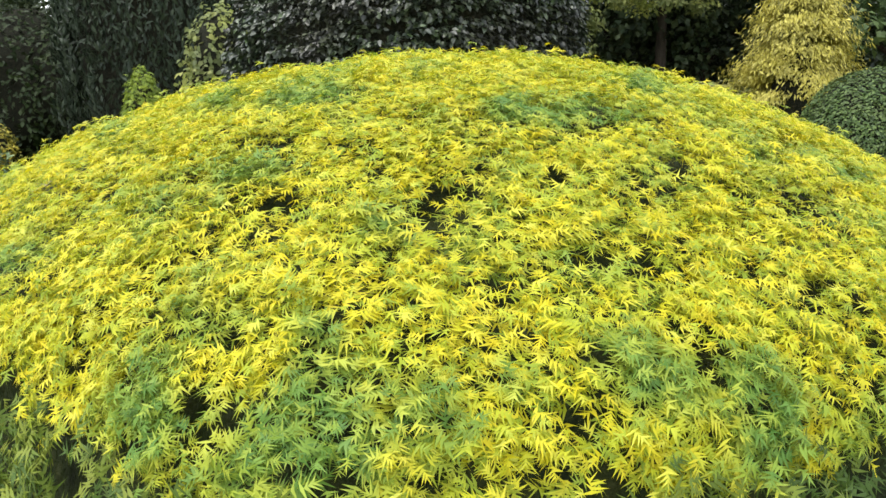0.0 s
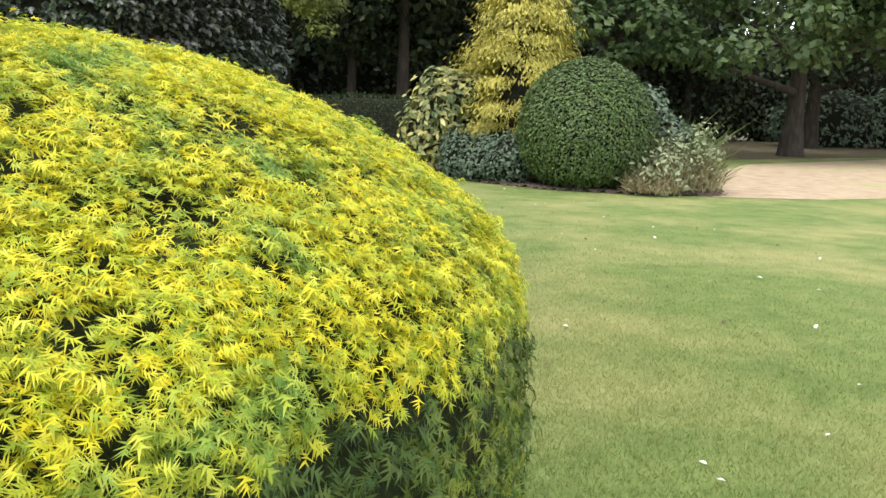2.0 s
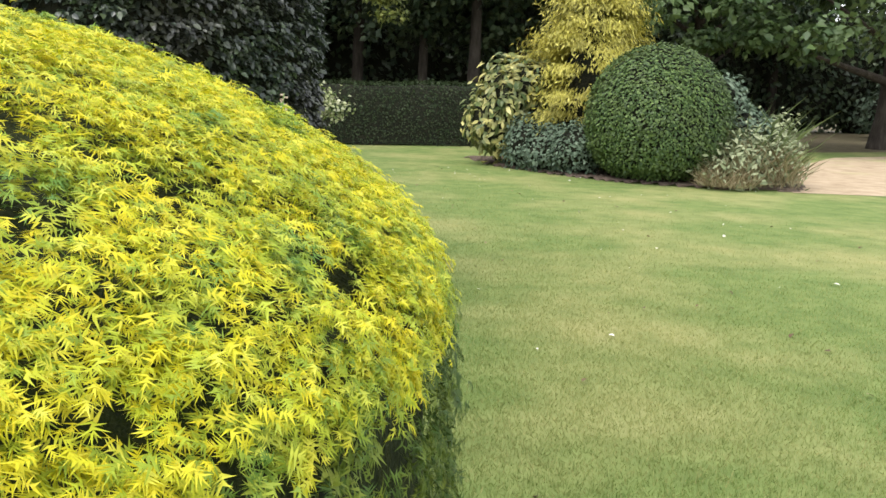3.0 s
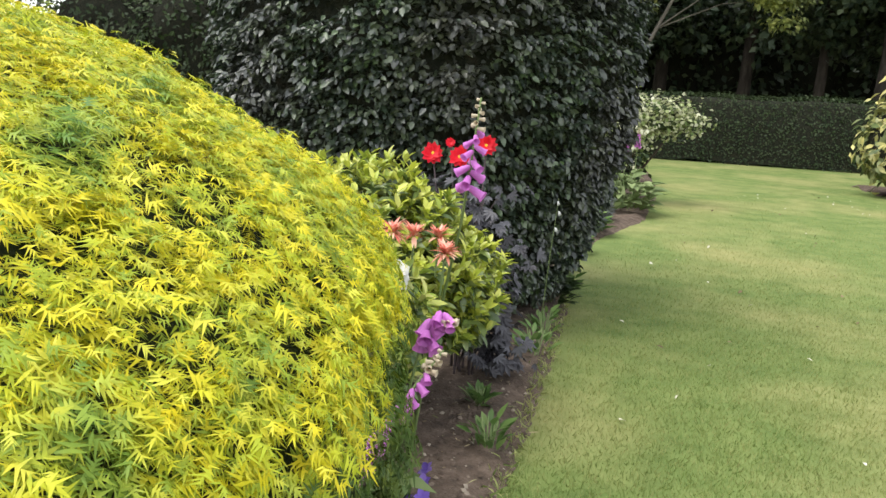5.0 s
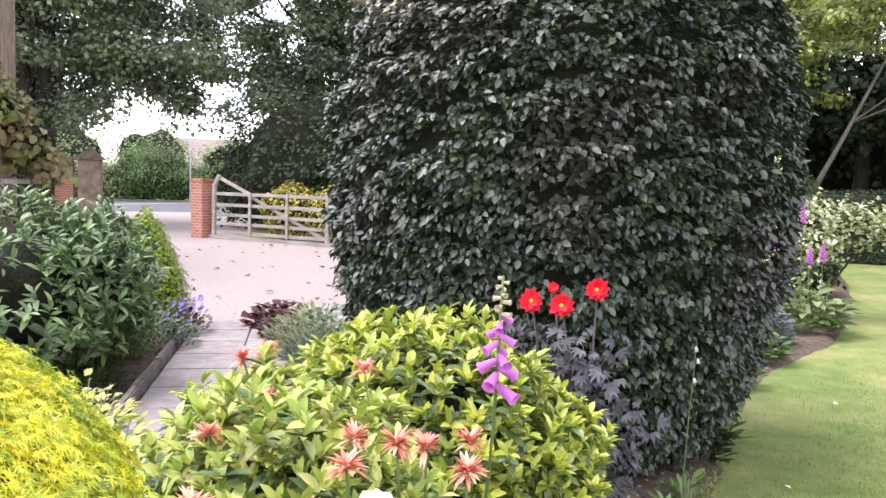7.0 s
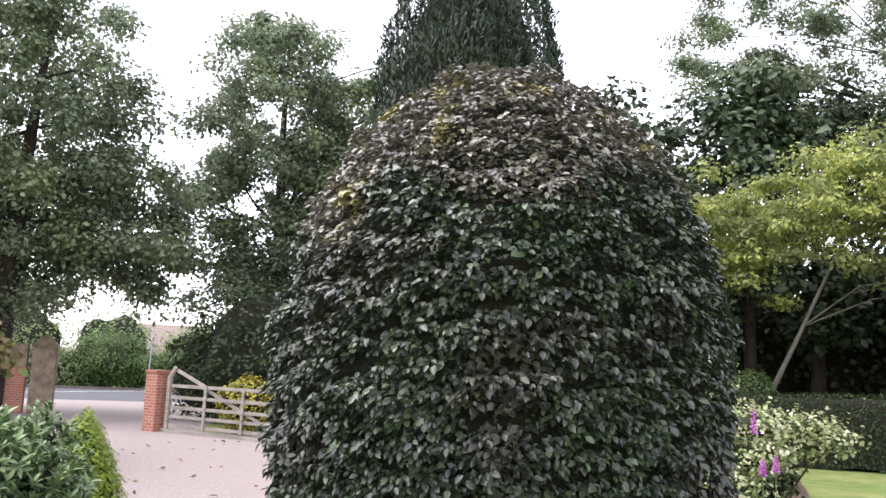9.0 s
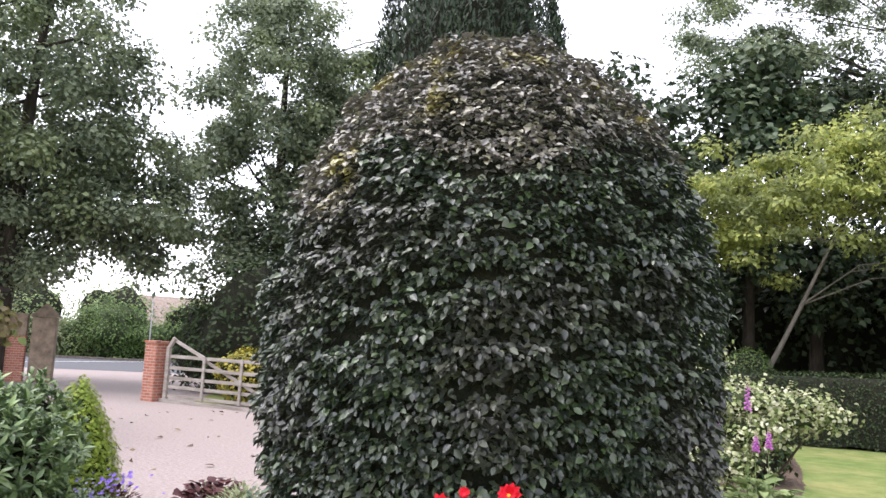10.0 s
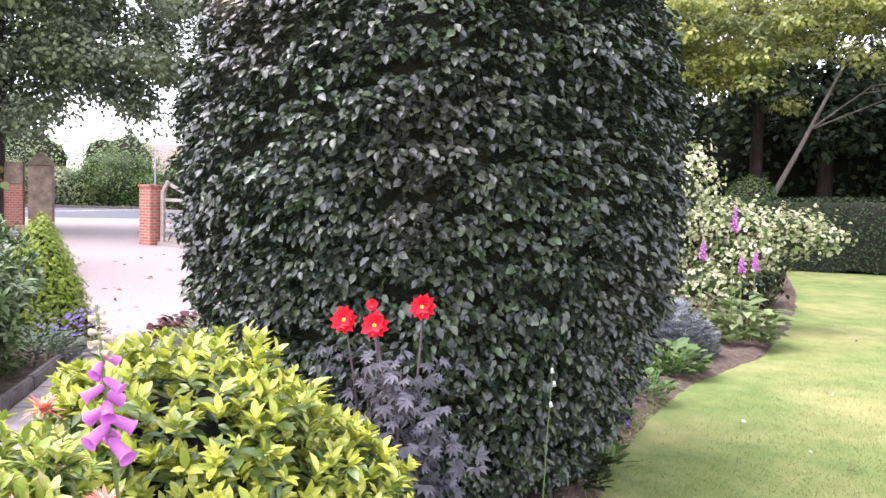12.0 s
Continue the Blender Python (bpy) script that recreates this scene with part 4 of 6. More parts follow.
# the white rose
rose = thing("rose", (0.56, 3.36, 0.04), "single white rose with full petals on a green stem", "flower")
link_mesh("stem", *tube([(0.56, 3.36, 0.02), (0.55, 3.37, 0.5), (0.525, 3.38, 0.98)], [0.006, 0.005, 0.004], 6), M["stem"], rose)
rc, ra = np.array((0.525, 3.38, 0.985)), (0.45, -0.7, 0.55)
for k, (n, ln, rs) in enumerate(((10, 0.056, 0.15), (10, 0.054, 0.5), (9, 0.05, 0.95), (8, 0.045, 1.6), (7, 0.04, 2.6), (6, 0.034, 4.5), (5, 0.028, 9.0))):
    link_mesh("petal_whorl", *petal_ring(rc + unit(np.array(ra)) * 0.004 * k, ra, n, ln, ln * 1.15, rs, leaf(0.5, 0.16, -0.12)), M["white_petal"], rose)

# dahlias
DAH = [(-0.11, 5.31, 1.157, 0.058), (0.027, 5.32, 1.15, 0.058), (0.085, 5.56, 1.2, 0.058), (-0.06, 5.42, 1.21, 0.028)]
dahlia = thing("dahlia", (0.05, 5.4, 0.04), "dahlia with red flowers and blackish purple cut leaves", "flower")
for x, y, z, r in DAH:
    foot = np.array((0.06 + rng.uniform(-0.08, 0.08), 5.42, 0.03))
    head = np.array((x, y, z))
    link_mesh("stem", *tube([foot, (foot + head) / 2 + (rng.uniform(-0.05, 0.05), 0, 0.05), head - (0, -0.008, 0.01)], [0.008, 0.006, 0.004], 6), M["dark_stem"], dahlia)
    ax = (0.3, -0.85, 0.3)
    fl = link_mesh("flower", *joined(petal_ring(head, ax, 11, r, r * 0.95, 0.15), petal_ring(head + (0.002, -0.006, 0.002), ax, 9, r * 0.8, r * 0.8, 0.45)), M["red"], dahlia, "red dahlia flower")
    if r > 0.03:
        bm = bmesh.new()
        bmesh.ops.create_icosphere(bm, subdivisions=2, radius=0.011)
        m = Vector(ax).to_track_quat("Z", "Y").to_matrix().to_4x4()
        bmesh.ops.transform(bm, matrix=Matrix.Translation(Vector(head) + Vector(ax).normalized() * 0.008) @ m @ Matrix.Diagonal((1, 1, 0.5, 1)), verts=bm.verts)
        disc = part("disc", bm, M["yellow_disc"], None, "yellow centre")
        disc.parent = fl
        disc.matrix_parent_inverse = (fl.parent.matrix_basis @ fl.matrix_parent_inverse).inverted()
n = 480
hz = rng.random(n)
lean_x = 0.28 - 0.3 * hz
dp_ = np.column_stack([lean_x + rng.normal(0, 1, n) * (0.06 + 0.09 * hz), 5.38 + rng.normal(0, 0.09, n), 0.12 + hz * 0.93])
offd = unit(dp_ - np.column_stack([lean_x, np.full(n, 5.42), 0.05 + hz * 0.9]))
tagged(link_mesh("foliage", *scatter(palmate(5, 0.16), dp_, offd * (1, 1, 0.2) + rng.normal(0, 0.5, (n, 3)) - UP * 0.45, UP * 0.7 + offd * 0.7 - np.array((0, 0.3, 0)) + rng.normal(0, 0.3, (n, 3)), rng.uniform(0.035, 0.08, n) * (1.1 - 0.3 * hz)), M["purple_leaf"], dahlia, "blackish purple cut leaves"), kind="stuff")
for k in range(7):
    a = np.array((0.07 + rng.normal(0, 0.08), 5.42 + rng.normal(0, 0.05), 0.03))
    link_mesh("stem", *tube([a, a + (rng.normal(0, 0.06), rng.normal(0, 0.06) - 0.03, 0.55), a + (rng.normal(0, 0.15), rng.normal(0, 0.08), 0.95)], [0.007, 0.006, 0.003], 5), M["dark_stem"], dahlia)


def bell(c, d, length, r):
    """A hanging foxglove bell that widens to its mouth."""
    d = unit(np.array(d, float))
    u = unit(np.cross(d, UP + 1e-3))
    w = np.cross(d, u)
    v, f, s = [], [], 8
    for t, rr in ((0, 0.3), (0.16, 0.66), (0.5, 0.84), (0.85, 0.92), (1.0, 1.22)):
        for k in range(s):
            a = 2 * math.pi * k / s
            v.append(np.array(c) + d * length * t + r * rr * (math.cos(a) * u + math.sin(a) * w))
    for i in range(4):
        for k in range(s):
            k2 = (k + 1) % s
            f += [(i * s + k, i * s + k2, (i + 1) * s + k2), (i * s + k, (i + 1) * s + k2, (i + 1) * s + k)]
    return np.array(v), np.array(f)


def foxglove(points, label, start, bud, bells, length, r, base_leaves=6, group="", one_side=None, leaf_size=0.2):
    """A stem along points; bells from start to bud (fractions of its length), then pale buds to the tip."""
    p = np.array(points, float)
    t = thing("foxglove", tuple(p[0]), label, "flower", group)
    seg = np.r_[0, np.cumsum(np.linalg.norm(np.diff(p, axis=0), axis=1))]
    seg /= seg[-1]

    def at(q):
        return np.array([np.interp(q, seg, p[:, i]) for i in range(3)])

    link_mesh("stem", *tube([at(q) for q in np.linspace(0, 1, 9)], np.linspace(0.008, 0.003, 9), 6), M["stem"], t)
    for k in range(bells):
        q = start + (bud - start) * k / max(1, bells - 1)
        a = k * 2.4
        d = np.array((math.cos(a), math.sin(a), 0.0)) if one_side is None else np.array(one_side) + np.array((math.cos(a), math.sin(a), 0)) * 0.75
        s = 1.0 - 0.45 * k / bells
        link_mesh("bell", *bell(at(q), d * 1.35 - UP * (0.75 if one_side is None else 0.8), length * s, r * s), M["magenta"], t, smooth=True)
    nb = 10
    for k in range(nb):
        q = bud + (1 - bud) * (k + 0.5) / nb
        a = k * 2.4
        link_mesh("bud", *bell(at(q), (math.cos(a), math.sin(a), -0.1), length * 0.4 * (1.1 - 0.6 * k / nb), r * 0.42 * (1.1 - 0.5 * k / nb)), M["pale_bud"], t, "pale unopened bud")
    if base_leaves:
        a = rng.uniform(0, 6.28, base_leaves)
        q = rng.uniform(0.0, 0.45, base_leaves)
        pos = np.array([at(x) for x in q])
        link_mesh("leaves", *scatter(leaf(0.3, 0.08, 0.4), pos, np.column_stack([np.cos(a), np.sin(a), 0.4 + 0 * a]), np.column_stack([-0.4 * np.cos(a), -0.4 * np.sin(a), 1 + 0 * a]), leaf_size * rng.uniform(0.7, 1.2, base_leaves) * (1 - q)), M["fox_leaf"], t)
    return t


foxglove([(0.3, 4.15, 0.04), (0.42, 3.98, 0.55), (0.6, 3.72, 1.12), (0.655, 3.64, 1.46)], "upright foxglove with purple-pink bells and pale buds", 0.83, 0.94, 12, 0.056, 0.0145, base_leaves=0)
foxglove([(0.5, 3.0, 0.04), (0.5, 3.1, 0.45), (0.56, 3.22, 0.6), (0.62, 3.32, 0.7), (0.675, 3.41, 0.8)], "leaning foxglove with a drooping row of purple bells", 0.45, 0.92, 24, 0.062, 0.02, one_side=(0.5, -0.4, -0.5))
foxglove([(0.5, 3.42, 0.04), (0.54, 3.44, 0.5), (0.6, 3.47, 0.85), (0.64, 3.47, 0.89), (0.675, 3.46, 0.86)], "small foxglove with a nodding cluster of pink-purple bells", 0.85, 0.985, 11, 0.062, 0.02, base_leaves=3, one_side=(0.4, -0.5, -0.3))


def low_plant(name, at, label, r, hgt, count, material, template, size, category="plant", group="", upright=0.6):
    t = thing(name, at, label, category, group)
    a = rng.uniform(0, 6.28, count)
    d = np.sqrt(rng.random(count))
    pos = np.column_stack([at[0] + r * d * np.cos(a), at[1] + r * d * np.sin(a), at[2] + hgt * rng.random(count) * (1.05 - d * 0.7)])
    along = np.column_stack([np.cos(a), np.sin(a), upright + rng.normal(0, 0.3, count)]) + rng.normal(0, 0.3, (count, 3))
    face = np.column_stack([-upright * np.cos(a), -upright * np.sin(a), np.ones(count)]) + rng.normal(0, 0.25, (count, 3))
    ob = link_mesh("leaves", *scatter(template, pos, along, face, size * rng.uniform(0.6, 1.3, count)), material, t)
    tagged(ob, kind="stuff")
    n = 6
    for k in range(n):
        b = k * 6.28 / n
        link_mesh("stem", *tube([(at[0] + 0.2 * r * math.cos(b), at[1] + 0.2 * r * math.sin(b), at[2] - 0.02), (at[0] + 0.5 * r * math.cos(b), at[1] + 0.5 * r * math.sin(b), at[2] + hgt * 0.8)], [0.006, 0.003], 5), M["stem"], t)
    return t


def flower_dots(t, centre, r, hgt, n, size, material):
    pos = np.array(centre) + np.column_stack([rng.normal(0, r * 0.5, n), rng.normal(0, r * 0.5, n), rng.uniform(0.5, 1.0, n) * hgt])
    got = [petal_ring(p, (rng.normal(0, 0.4), -0.5, 0.9), 5, size, size * 1.1, 0.3) for p in pos]
    link_mesh("flower_cluster", *joined(*got), material, t, "small violet flowers", kind="stuff")


low_plant("broad_leaf_plant", (0.42, 3.6, 0.05), "low plant with broad soft green leaves in the bed", 0.2, 0.22, 34, M["mid_leaf"], leaf(0.42, 0.1, 0.3), 0.14)
b1 = low_plant("violet_flower", (0.58, 3.62, 0.05), "small violet-blue flower on thin green leaves", 0.07, 0.2, 30, M["mid_leaf"], NARROW, 0.09)
flower_dots(b1, (0.57, 3.62, 0.06), 0.06, 0.3, 5, 0.032, M["violet"])
for x, y, s in ((0.5, 4.55, 0.07), (0.35, 5.9, 0.1), (0.3, 6.35, 0.09), (0.33, 4.95, 0.04)):
    low_plant("seedling", (x, y, 0.05), "tuft of small green leaves on the bare soil", s, 0.07 + s, 36, M["mid_leaf"], NARROW, 0.08, "plant", "tufts on the soil", upright=1.1)
iris = low_plant("bluebell_plant", (0.18, 7.5, 0.05), "low plant with a few pale violet flowers at the beech foot", 0.1, 0.2, 30, M["mid_leaf"], NARROW, 0.12)
flower_dots(iris, (0.25, 7.42, 0.12), 0.08, 0.3, 4, 0.035, M["violet"])
spire = thing("white_flower_spire", (0.26, 6.4, 0.05), "thin stem with small white bells before the beech", "flower")
link_mesh("stem", *tube([(0.26, 6.4, 0.03), (0.29, 6.36, 0.5), (0.32, 6.33, 0.88)], [0.003, 0.0025, 0.0015], 5), M["stem"], spire)
for k, z in enumerate((0.86, 0.8, 0.7)):
    link_mesh("bell", *bell((0.315 + 0.012 * (k % 2), 6.33, z), (0.4, -0.5, -0.7), 0.024, 0.009), M["white_petal"], spire)
for x, y, lb in ((0.12, 7.1, 0), (-0.25, 8.5, 1), (-0.2, 9.4, 1), (-0.35, 10.4, 1)):
    low_plant("edging_plant", (x, y, 0.05), "green leafy plant at the edge of the bed", 0.2, 0.28, 90, M["mid_leaf" if lb else "hedge"], LEAF, 0.09, "plant", "edging plants")

# ---- the path side ----
rhodo = whorl_shrub("rhododendron", (-4.9, 5.6, 0.04), "large rounded rhododendron with glossy green leaves by the path", [((-4.6, 5.6, 0.74), (1.0, 0.95, 0.74)), ((-5.8, 5.0, 0.72), (1.1, 1.0, 0.7)), ((-4.2, 6.0, 0.76), (0.5, 0.5, 0.58)), ((-6.9, 4.6, 0.7), (1.0, 1.0, 0.7)), ((-5.0, 6.65, 0.78), (0.5, 0.5, 0.6))], 2600, 10, 0.1, M["rhodo"], leaf(0.17, 0.03, 0.22))
con = thing("dwarf_conifer", (-5.9, 7.85, 0.05), "small bright green cone-shaped conifer beside the rhododendron", "conifer")
cone = lathe([(0.4, 0.06), (0.42, 0.25), (0.36, 0.55), (0.27, 0.85), (0.14, 1.12), (0.0, 1.32)], 24, (-5.9, 7.85), 0.1, 3)
link_mesh("shade_core", *lathe([(0.34, 0.03), (0.36, 0.25), (0.3, 0.55), (0.21, 0.85), (0.09, 1.1), (0, 1.24)], 24, (-5.9, 7.85), 0.1, 3), M["core"], con, smooth=True)
tagged(link_mesh("foliage", *clothe(*cone, 8000, yew_spray(3), 0.045, 0.25, -0.5, 0.6), M["bright_conifer"], con), kind="stuff")
cat = low_plant("catmint", (-5.1, 7.32, 0.05), "grey-green mound with small violet flowers at the path edge", 0.42, 0.36, 800, M["grey_shrub"], SMALL, 0.05)
flower_dots(cat, (-5.0, 7.35, 0.08), 0.42, 0.4, 44, 0.018, M["violet"])
for gx_, gy_, gr_ in ((-4.8, 6.6, 0.3), (-4.1, 5.85, 0.32), (-3.45, 5.12, 0.3)):
    low_plant("ground_cover", (gx_, gy_, 0.05), "low dark grey-green ground cover along the kerb", gr_, 0.3, 620, M["mid_leaf"], SMALL, 0.05, "plant", "ground cover by the path")
pan = low_plant("violet_plant", (-5.3, 7.95, 0.05), "dark plant with violet flowers beside the path", 0.2, 0.3, 160, M["bronze_leaf"], SMALL, 0.06)
flower_dots(pan, (-5.25, 7.9, 0.1), 0.16, 0.32, 26, 0.028, M["violet"])
low_plant("variegated_plant", (-2.9, 5.0, 0.05), "low cream-edged leafy plant by the path", 0.4, 0.45, 420, M["laurel"], LEAF, 0.06)
low_plant("green_plant", (-1.75, 4.25, 0.05), "leafy green plant between yew and path", 0.45, 0.7, 420, M["azalea"], LEAF, 0.09)
low_plant("heuchera", (-5.0, 8.95, 0.03), "clump of dark red leaves beside the drive", 0.36, 0.3, 220, M["bronze_leaf"], leaf(0.5, 0.08, 0.2), 0.1)
low_plant("heuchera", (-4.4, 8.5, 0.03), "dark red leafy clump at the end of the path", 0.3, 0.3, 150, M["bronze_leaf"], leaf(0.5, 0.08, 0.2), 0.1)
low_plant("lavender", (-3.75, 8.0, 0.04), "pale grey-green feathery clump by the beech", 0.42, 0.5, 1400, M["santolina"], NARROW, 0.07, upright=0.9)
low_plant("lavender", (-3.1, 7.5, 0.04), "green leafy plant at the foot of the beech", 0.34, 0.62, 800, M["grey_shrub"], SMALL, 0.06, upright=0.9)

curl = thing("dead_leaf", (-4.05, 7.72, 0.03), "curled brown dead leaf lying on the path", "leaf")
link_mesh("leaf_blade", *scatter(leaf(0.4, 0.35, 0.3), np.array([(-4.05, 7.72, 0.045), (-3.97, 7.66, 0.045)]), np.array([(1.0, 0.3, 0.3), (0.2, -1.0, 0.5)]), np.array([(0.2, -0.5, 1.0), (0.6, 0.1, 1.0)]), np.array([0.16, 0.11])), M["dead_leaf"], curl)
shrub("golden_shrub", (-4.3, 11.9, 0.0), "tall yellow-green shrub behind the beech", "shrub", [((-4.3, 11.9, 1.3), (0.55, 0.55, 1.2)), ((-4.25, 11.9, 2.4), (0.4, 0.4, 0.6))], LEAF, 0.1, 2600, M["robinia"], 0.5, 0.1, 0.6, 6, 0.35, 1.6)
cone2 = thing("dwarf_conifer", (-5.6, 12.3, 0.0), "slim bright green cone-shaped conifer by the drive", "conifer")
link_mesh("shade_core", *lathe([(0.22, 0.02), (0.26, 0.8), (0.24, 1.5), (0.12, 2.0), (0, 2.15)], 20, (-5.6, 12.3), 0.1, 3), M["core"], cone2, smooth=True)
tagged(link_mesh("foliage", *clothe(*lathe([(0.27, 0.02), (0.32, 0.8), (0.3, 1.5), (0.17, 2.05), (0, 2.25)], 20, (-5.6, 12.3), 0.1, 3), 3000, yew_spray(3), 0.08, 0.3, -0.6, 0.5), M["bright_conifer"], cone2), kind="stuff")

# ---- the bed beyond the beech ----
whites = [((-1.5, 14.0, 1.75), (0.6, 0.6, 0.75)), ((-1.35, 13.8, 1.1), (0.6, 0.55, 0.4)), ((-0.75, 14.1, 1.3), (0.6, 0.5, 0.26)), ((-0.6, 13.9, 0.95), (0.5, 0.5, 0.22)), ((-0.05, 14.3, 1.34), (0.5, 0.45, 0.14)), ((0.05, 14.2, 1.14), (0.45, 0.4, 0.12)), ((0.4, 14.4, 1.22), (0.32, 0.3, 0.09)), ((-0.9, 13.6, 0.6), (0.5, 0.5, 0.3)), ((-1.7, 13.7, 0.6), (0.6, 0.6, 0.45))]
shrub("white_shrub", (-1.1, 14.0, 0.05), "spreading shrub covered in cream white blossom", "shrub", whites, leaf(0.42, 0.1, 0.2), 0.06, 9500, M["cream"], 0.5, 0.1, 0.5, 9, 0.5, 2.6, shell=0.08, inner=0.6, inside="green_core")
for x, y, z in ((-0.31, 12.72, 1.68), (-0.61, 12.56, 1.25), (-0.24, 12.88, 1.06), (-0.1, 12.91, 1.12)):
    foxglove([(x + 0.02, y, 0.04), (x, y, z * 0.6), (x, y, z)], "foxglove with pinkish purple bells before the white shrub", 0.78, 0.93, 15, 0.05, 0.017, group="foxgloves in the far bed")
low_plant("leafy_clump", (-0.15, 12.7, 0.05), "clump of large soft green leaves below foxgloves", 0.35, 0.66, 130, M["fox_leaf"], leaf(0.3, 0.08, 0.35), 0.22)
low_plant("silver_plant", (-0.55, 11.4, 0.05), "feathery silver-grey leafy plant in the bed", 0.4, 0.62, 1100, M["silver"], palmate(5, 0.1), 0.09)
low_plant("leafy_clump", (-0.35, 10.6, 0.05), "green leafy clump at the bed edge", 0.3, 0.3, 160, M["mid_leaf"], LEAF, 0.13)
shrub("green_shrub", (-0.3, 16.5, 0.05), "low dark green leafy shrub along the bed", "shrub", [((-0.95, 16.3, 0.42), (0.55, 0.8, 0.46)), ((-1.35, 18.4, 0.45), (0.6, 0.9, 0.5))], LEAF, 0.1, 2600, M["hedge"])


def wall_hedge(name, a, b, thick, hgt, label, size, count, rise=0.0):
    """A clipped hedge: a flat-topped long body with leaves all over it."""
    a, b = np.array(a, float), np.array(b, float)
    d = unit(b - a)
    s = np.array((-d[1], d[0]))
    t = thing(name, ((a[0] + b[0]) / 2, (a[1] + b[1]) / 2, 0.0), label, "hedge")
    prof = [(-0.5, 0.02), (-0.52, 0.5), (-0.5, 0.93), (-0.43, 1.0), (0, 1.01), (0.43, 1.0), (0.5, 0.93), (0.52, 0.5), (0.5, 0.02)]
    n = int(np.linalg.norm(b - a) / 0.4) + 2
    v = []
    for i in range(n):
        c = a + (b - a) * i / (n - 1)
        end = 0.9 if i in (0, n - 1) else 1.0
        up = 1 + rise * (i / (n - 1) - 0.5)
        for u, z in prof:
            z *= up
            q = c + s * u * thick * end
            g = 0.06 * noise.noise(Vector((q[0], q[1], z * hgt)) * 1.5)
            v.append((q[0] + s[0] * g, q[1] + s[1] * g, z * hgt + g))
    k = len(prof)
    f = []
    for i in range(n - 1):
        for j in range(k - 1):
            f += [(i * k + j, (i + 1) * k + j, (i + 1) * k + j + 1), (i * k + j, (i + 1) * k + j + 1, i * k + j + 1)]
    for i, o in ((0, 1), (n - 1, -1)):
        for j in range(1, k - 1):
            f.append((i * k, i * k + j, i * k + j + 1)[::o])
    v, f = np.array(v), np.array(f)
    c = v.mean(0)
    # near-black body just under the leaves, painting the hedge's inner shade
    link_mesh("shade_core", *(np.column_stack([v[:, :2] * 0.997 + c[:2] * 0.003, v[:, 2] * 0.96]), f), M["core"], t)
    p, nm = on_mesh(v, f, count)
    nm = np.where((nm * (p - c)).sum(1, keepdims=True) < 0, -nm, nm)
    along = nm * 0.6 + rng.normal(0, 0.6, (count, 3))
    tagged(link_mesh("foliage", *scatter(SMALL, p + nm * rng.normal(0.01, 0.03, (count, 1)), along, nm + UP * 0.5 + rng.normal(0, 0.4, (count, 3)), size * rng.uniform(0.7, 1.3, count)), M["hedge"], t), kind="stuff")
    return t


wall_hedge("hedge", (-6.5, 23.3), (8.0, 27.2), 1.2, 1.72, "low flat-topped dark green hedge across the lawn", 0.065, 26000, rise=0.2)
dome = thing("clipped_bush", (-3.1, 27.1, 0.0), "clipped green dome standing behind the hedge", "topiary")
db = lathe([(0.6, 0.05), (0.74, 0.8), (0.74, 1.4), (0.6, 1.9), (0.34, 2.2), (0, 2.3)], 24, (-3.1, 27.1), 0.04)
link_mesh("shade_core", *lathe([(0.53, 0.0), (0.67, 0.8), (0.67, 1.4), (0.53, 1.85), (0.29, 2.12), (0, 2.2)], 24, (-3.1, 27.1), 0.04), M["core"], dome, smooth=True)
tagged(link_mesh("foliage", *clothe(*db, 4000, SMALL, 0.07), M["holly"], dome), kind="stuff")

# ---- the island bed ----
ball = thing("clipped_bush", (6.45, 16.3, 0.04), "large egg-shaped clipped evergreen bush on the island bed", "topiary")
BALL = [(0.75, 0.1), (1.05, 0.3), (1.25, 0.65), (1.33, 1.05), (1.3, 1.45), (1.15, 1.85), (0.88, 2.2), (0.5, 2.43), (0, 2.55)]
bb = lathe(BALL, 40, (6.45, 16.3), 0.03, 2)
link_mesh("trunk", *tube([(6.45, 16.3, 0), (6.45, 16.3, 1.5)], [0.1, 0.05], 7), M["bark"], ball)
link_mesh("shade_core", *lathe([(max(0, r - 0.07), z - (0.06 if z > 1 else -0.04)) for r, z in BALL], 40, (6.45, 16.3), 0.03, 2), M["core"], ball, smooth=True)
tagged(link_mesh("foliage", *clothe(*bb, 26000, small_leaf(0.32, 0.06), 0.064, 0.3, 0.1, 0.7, depth=0.025), M["holly"], ball), kind="stuff")


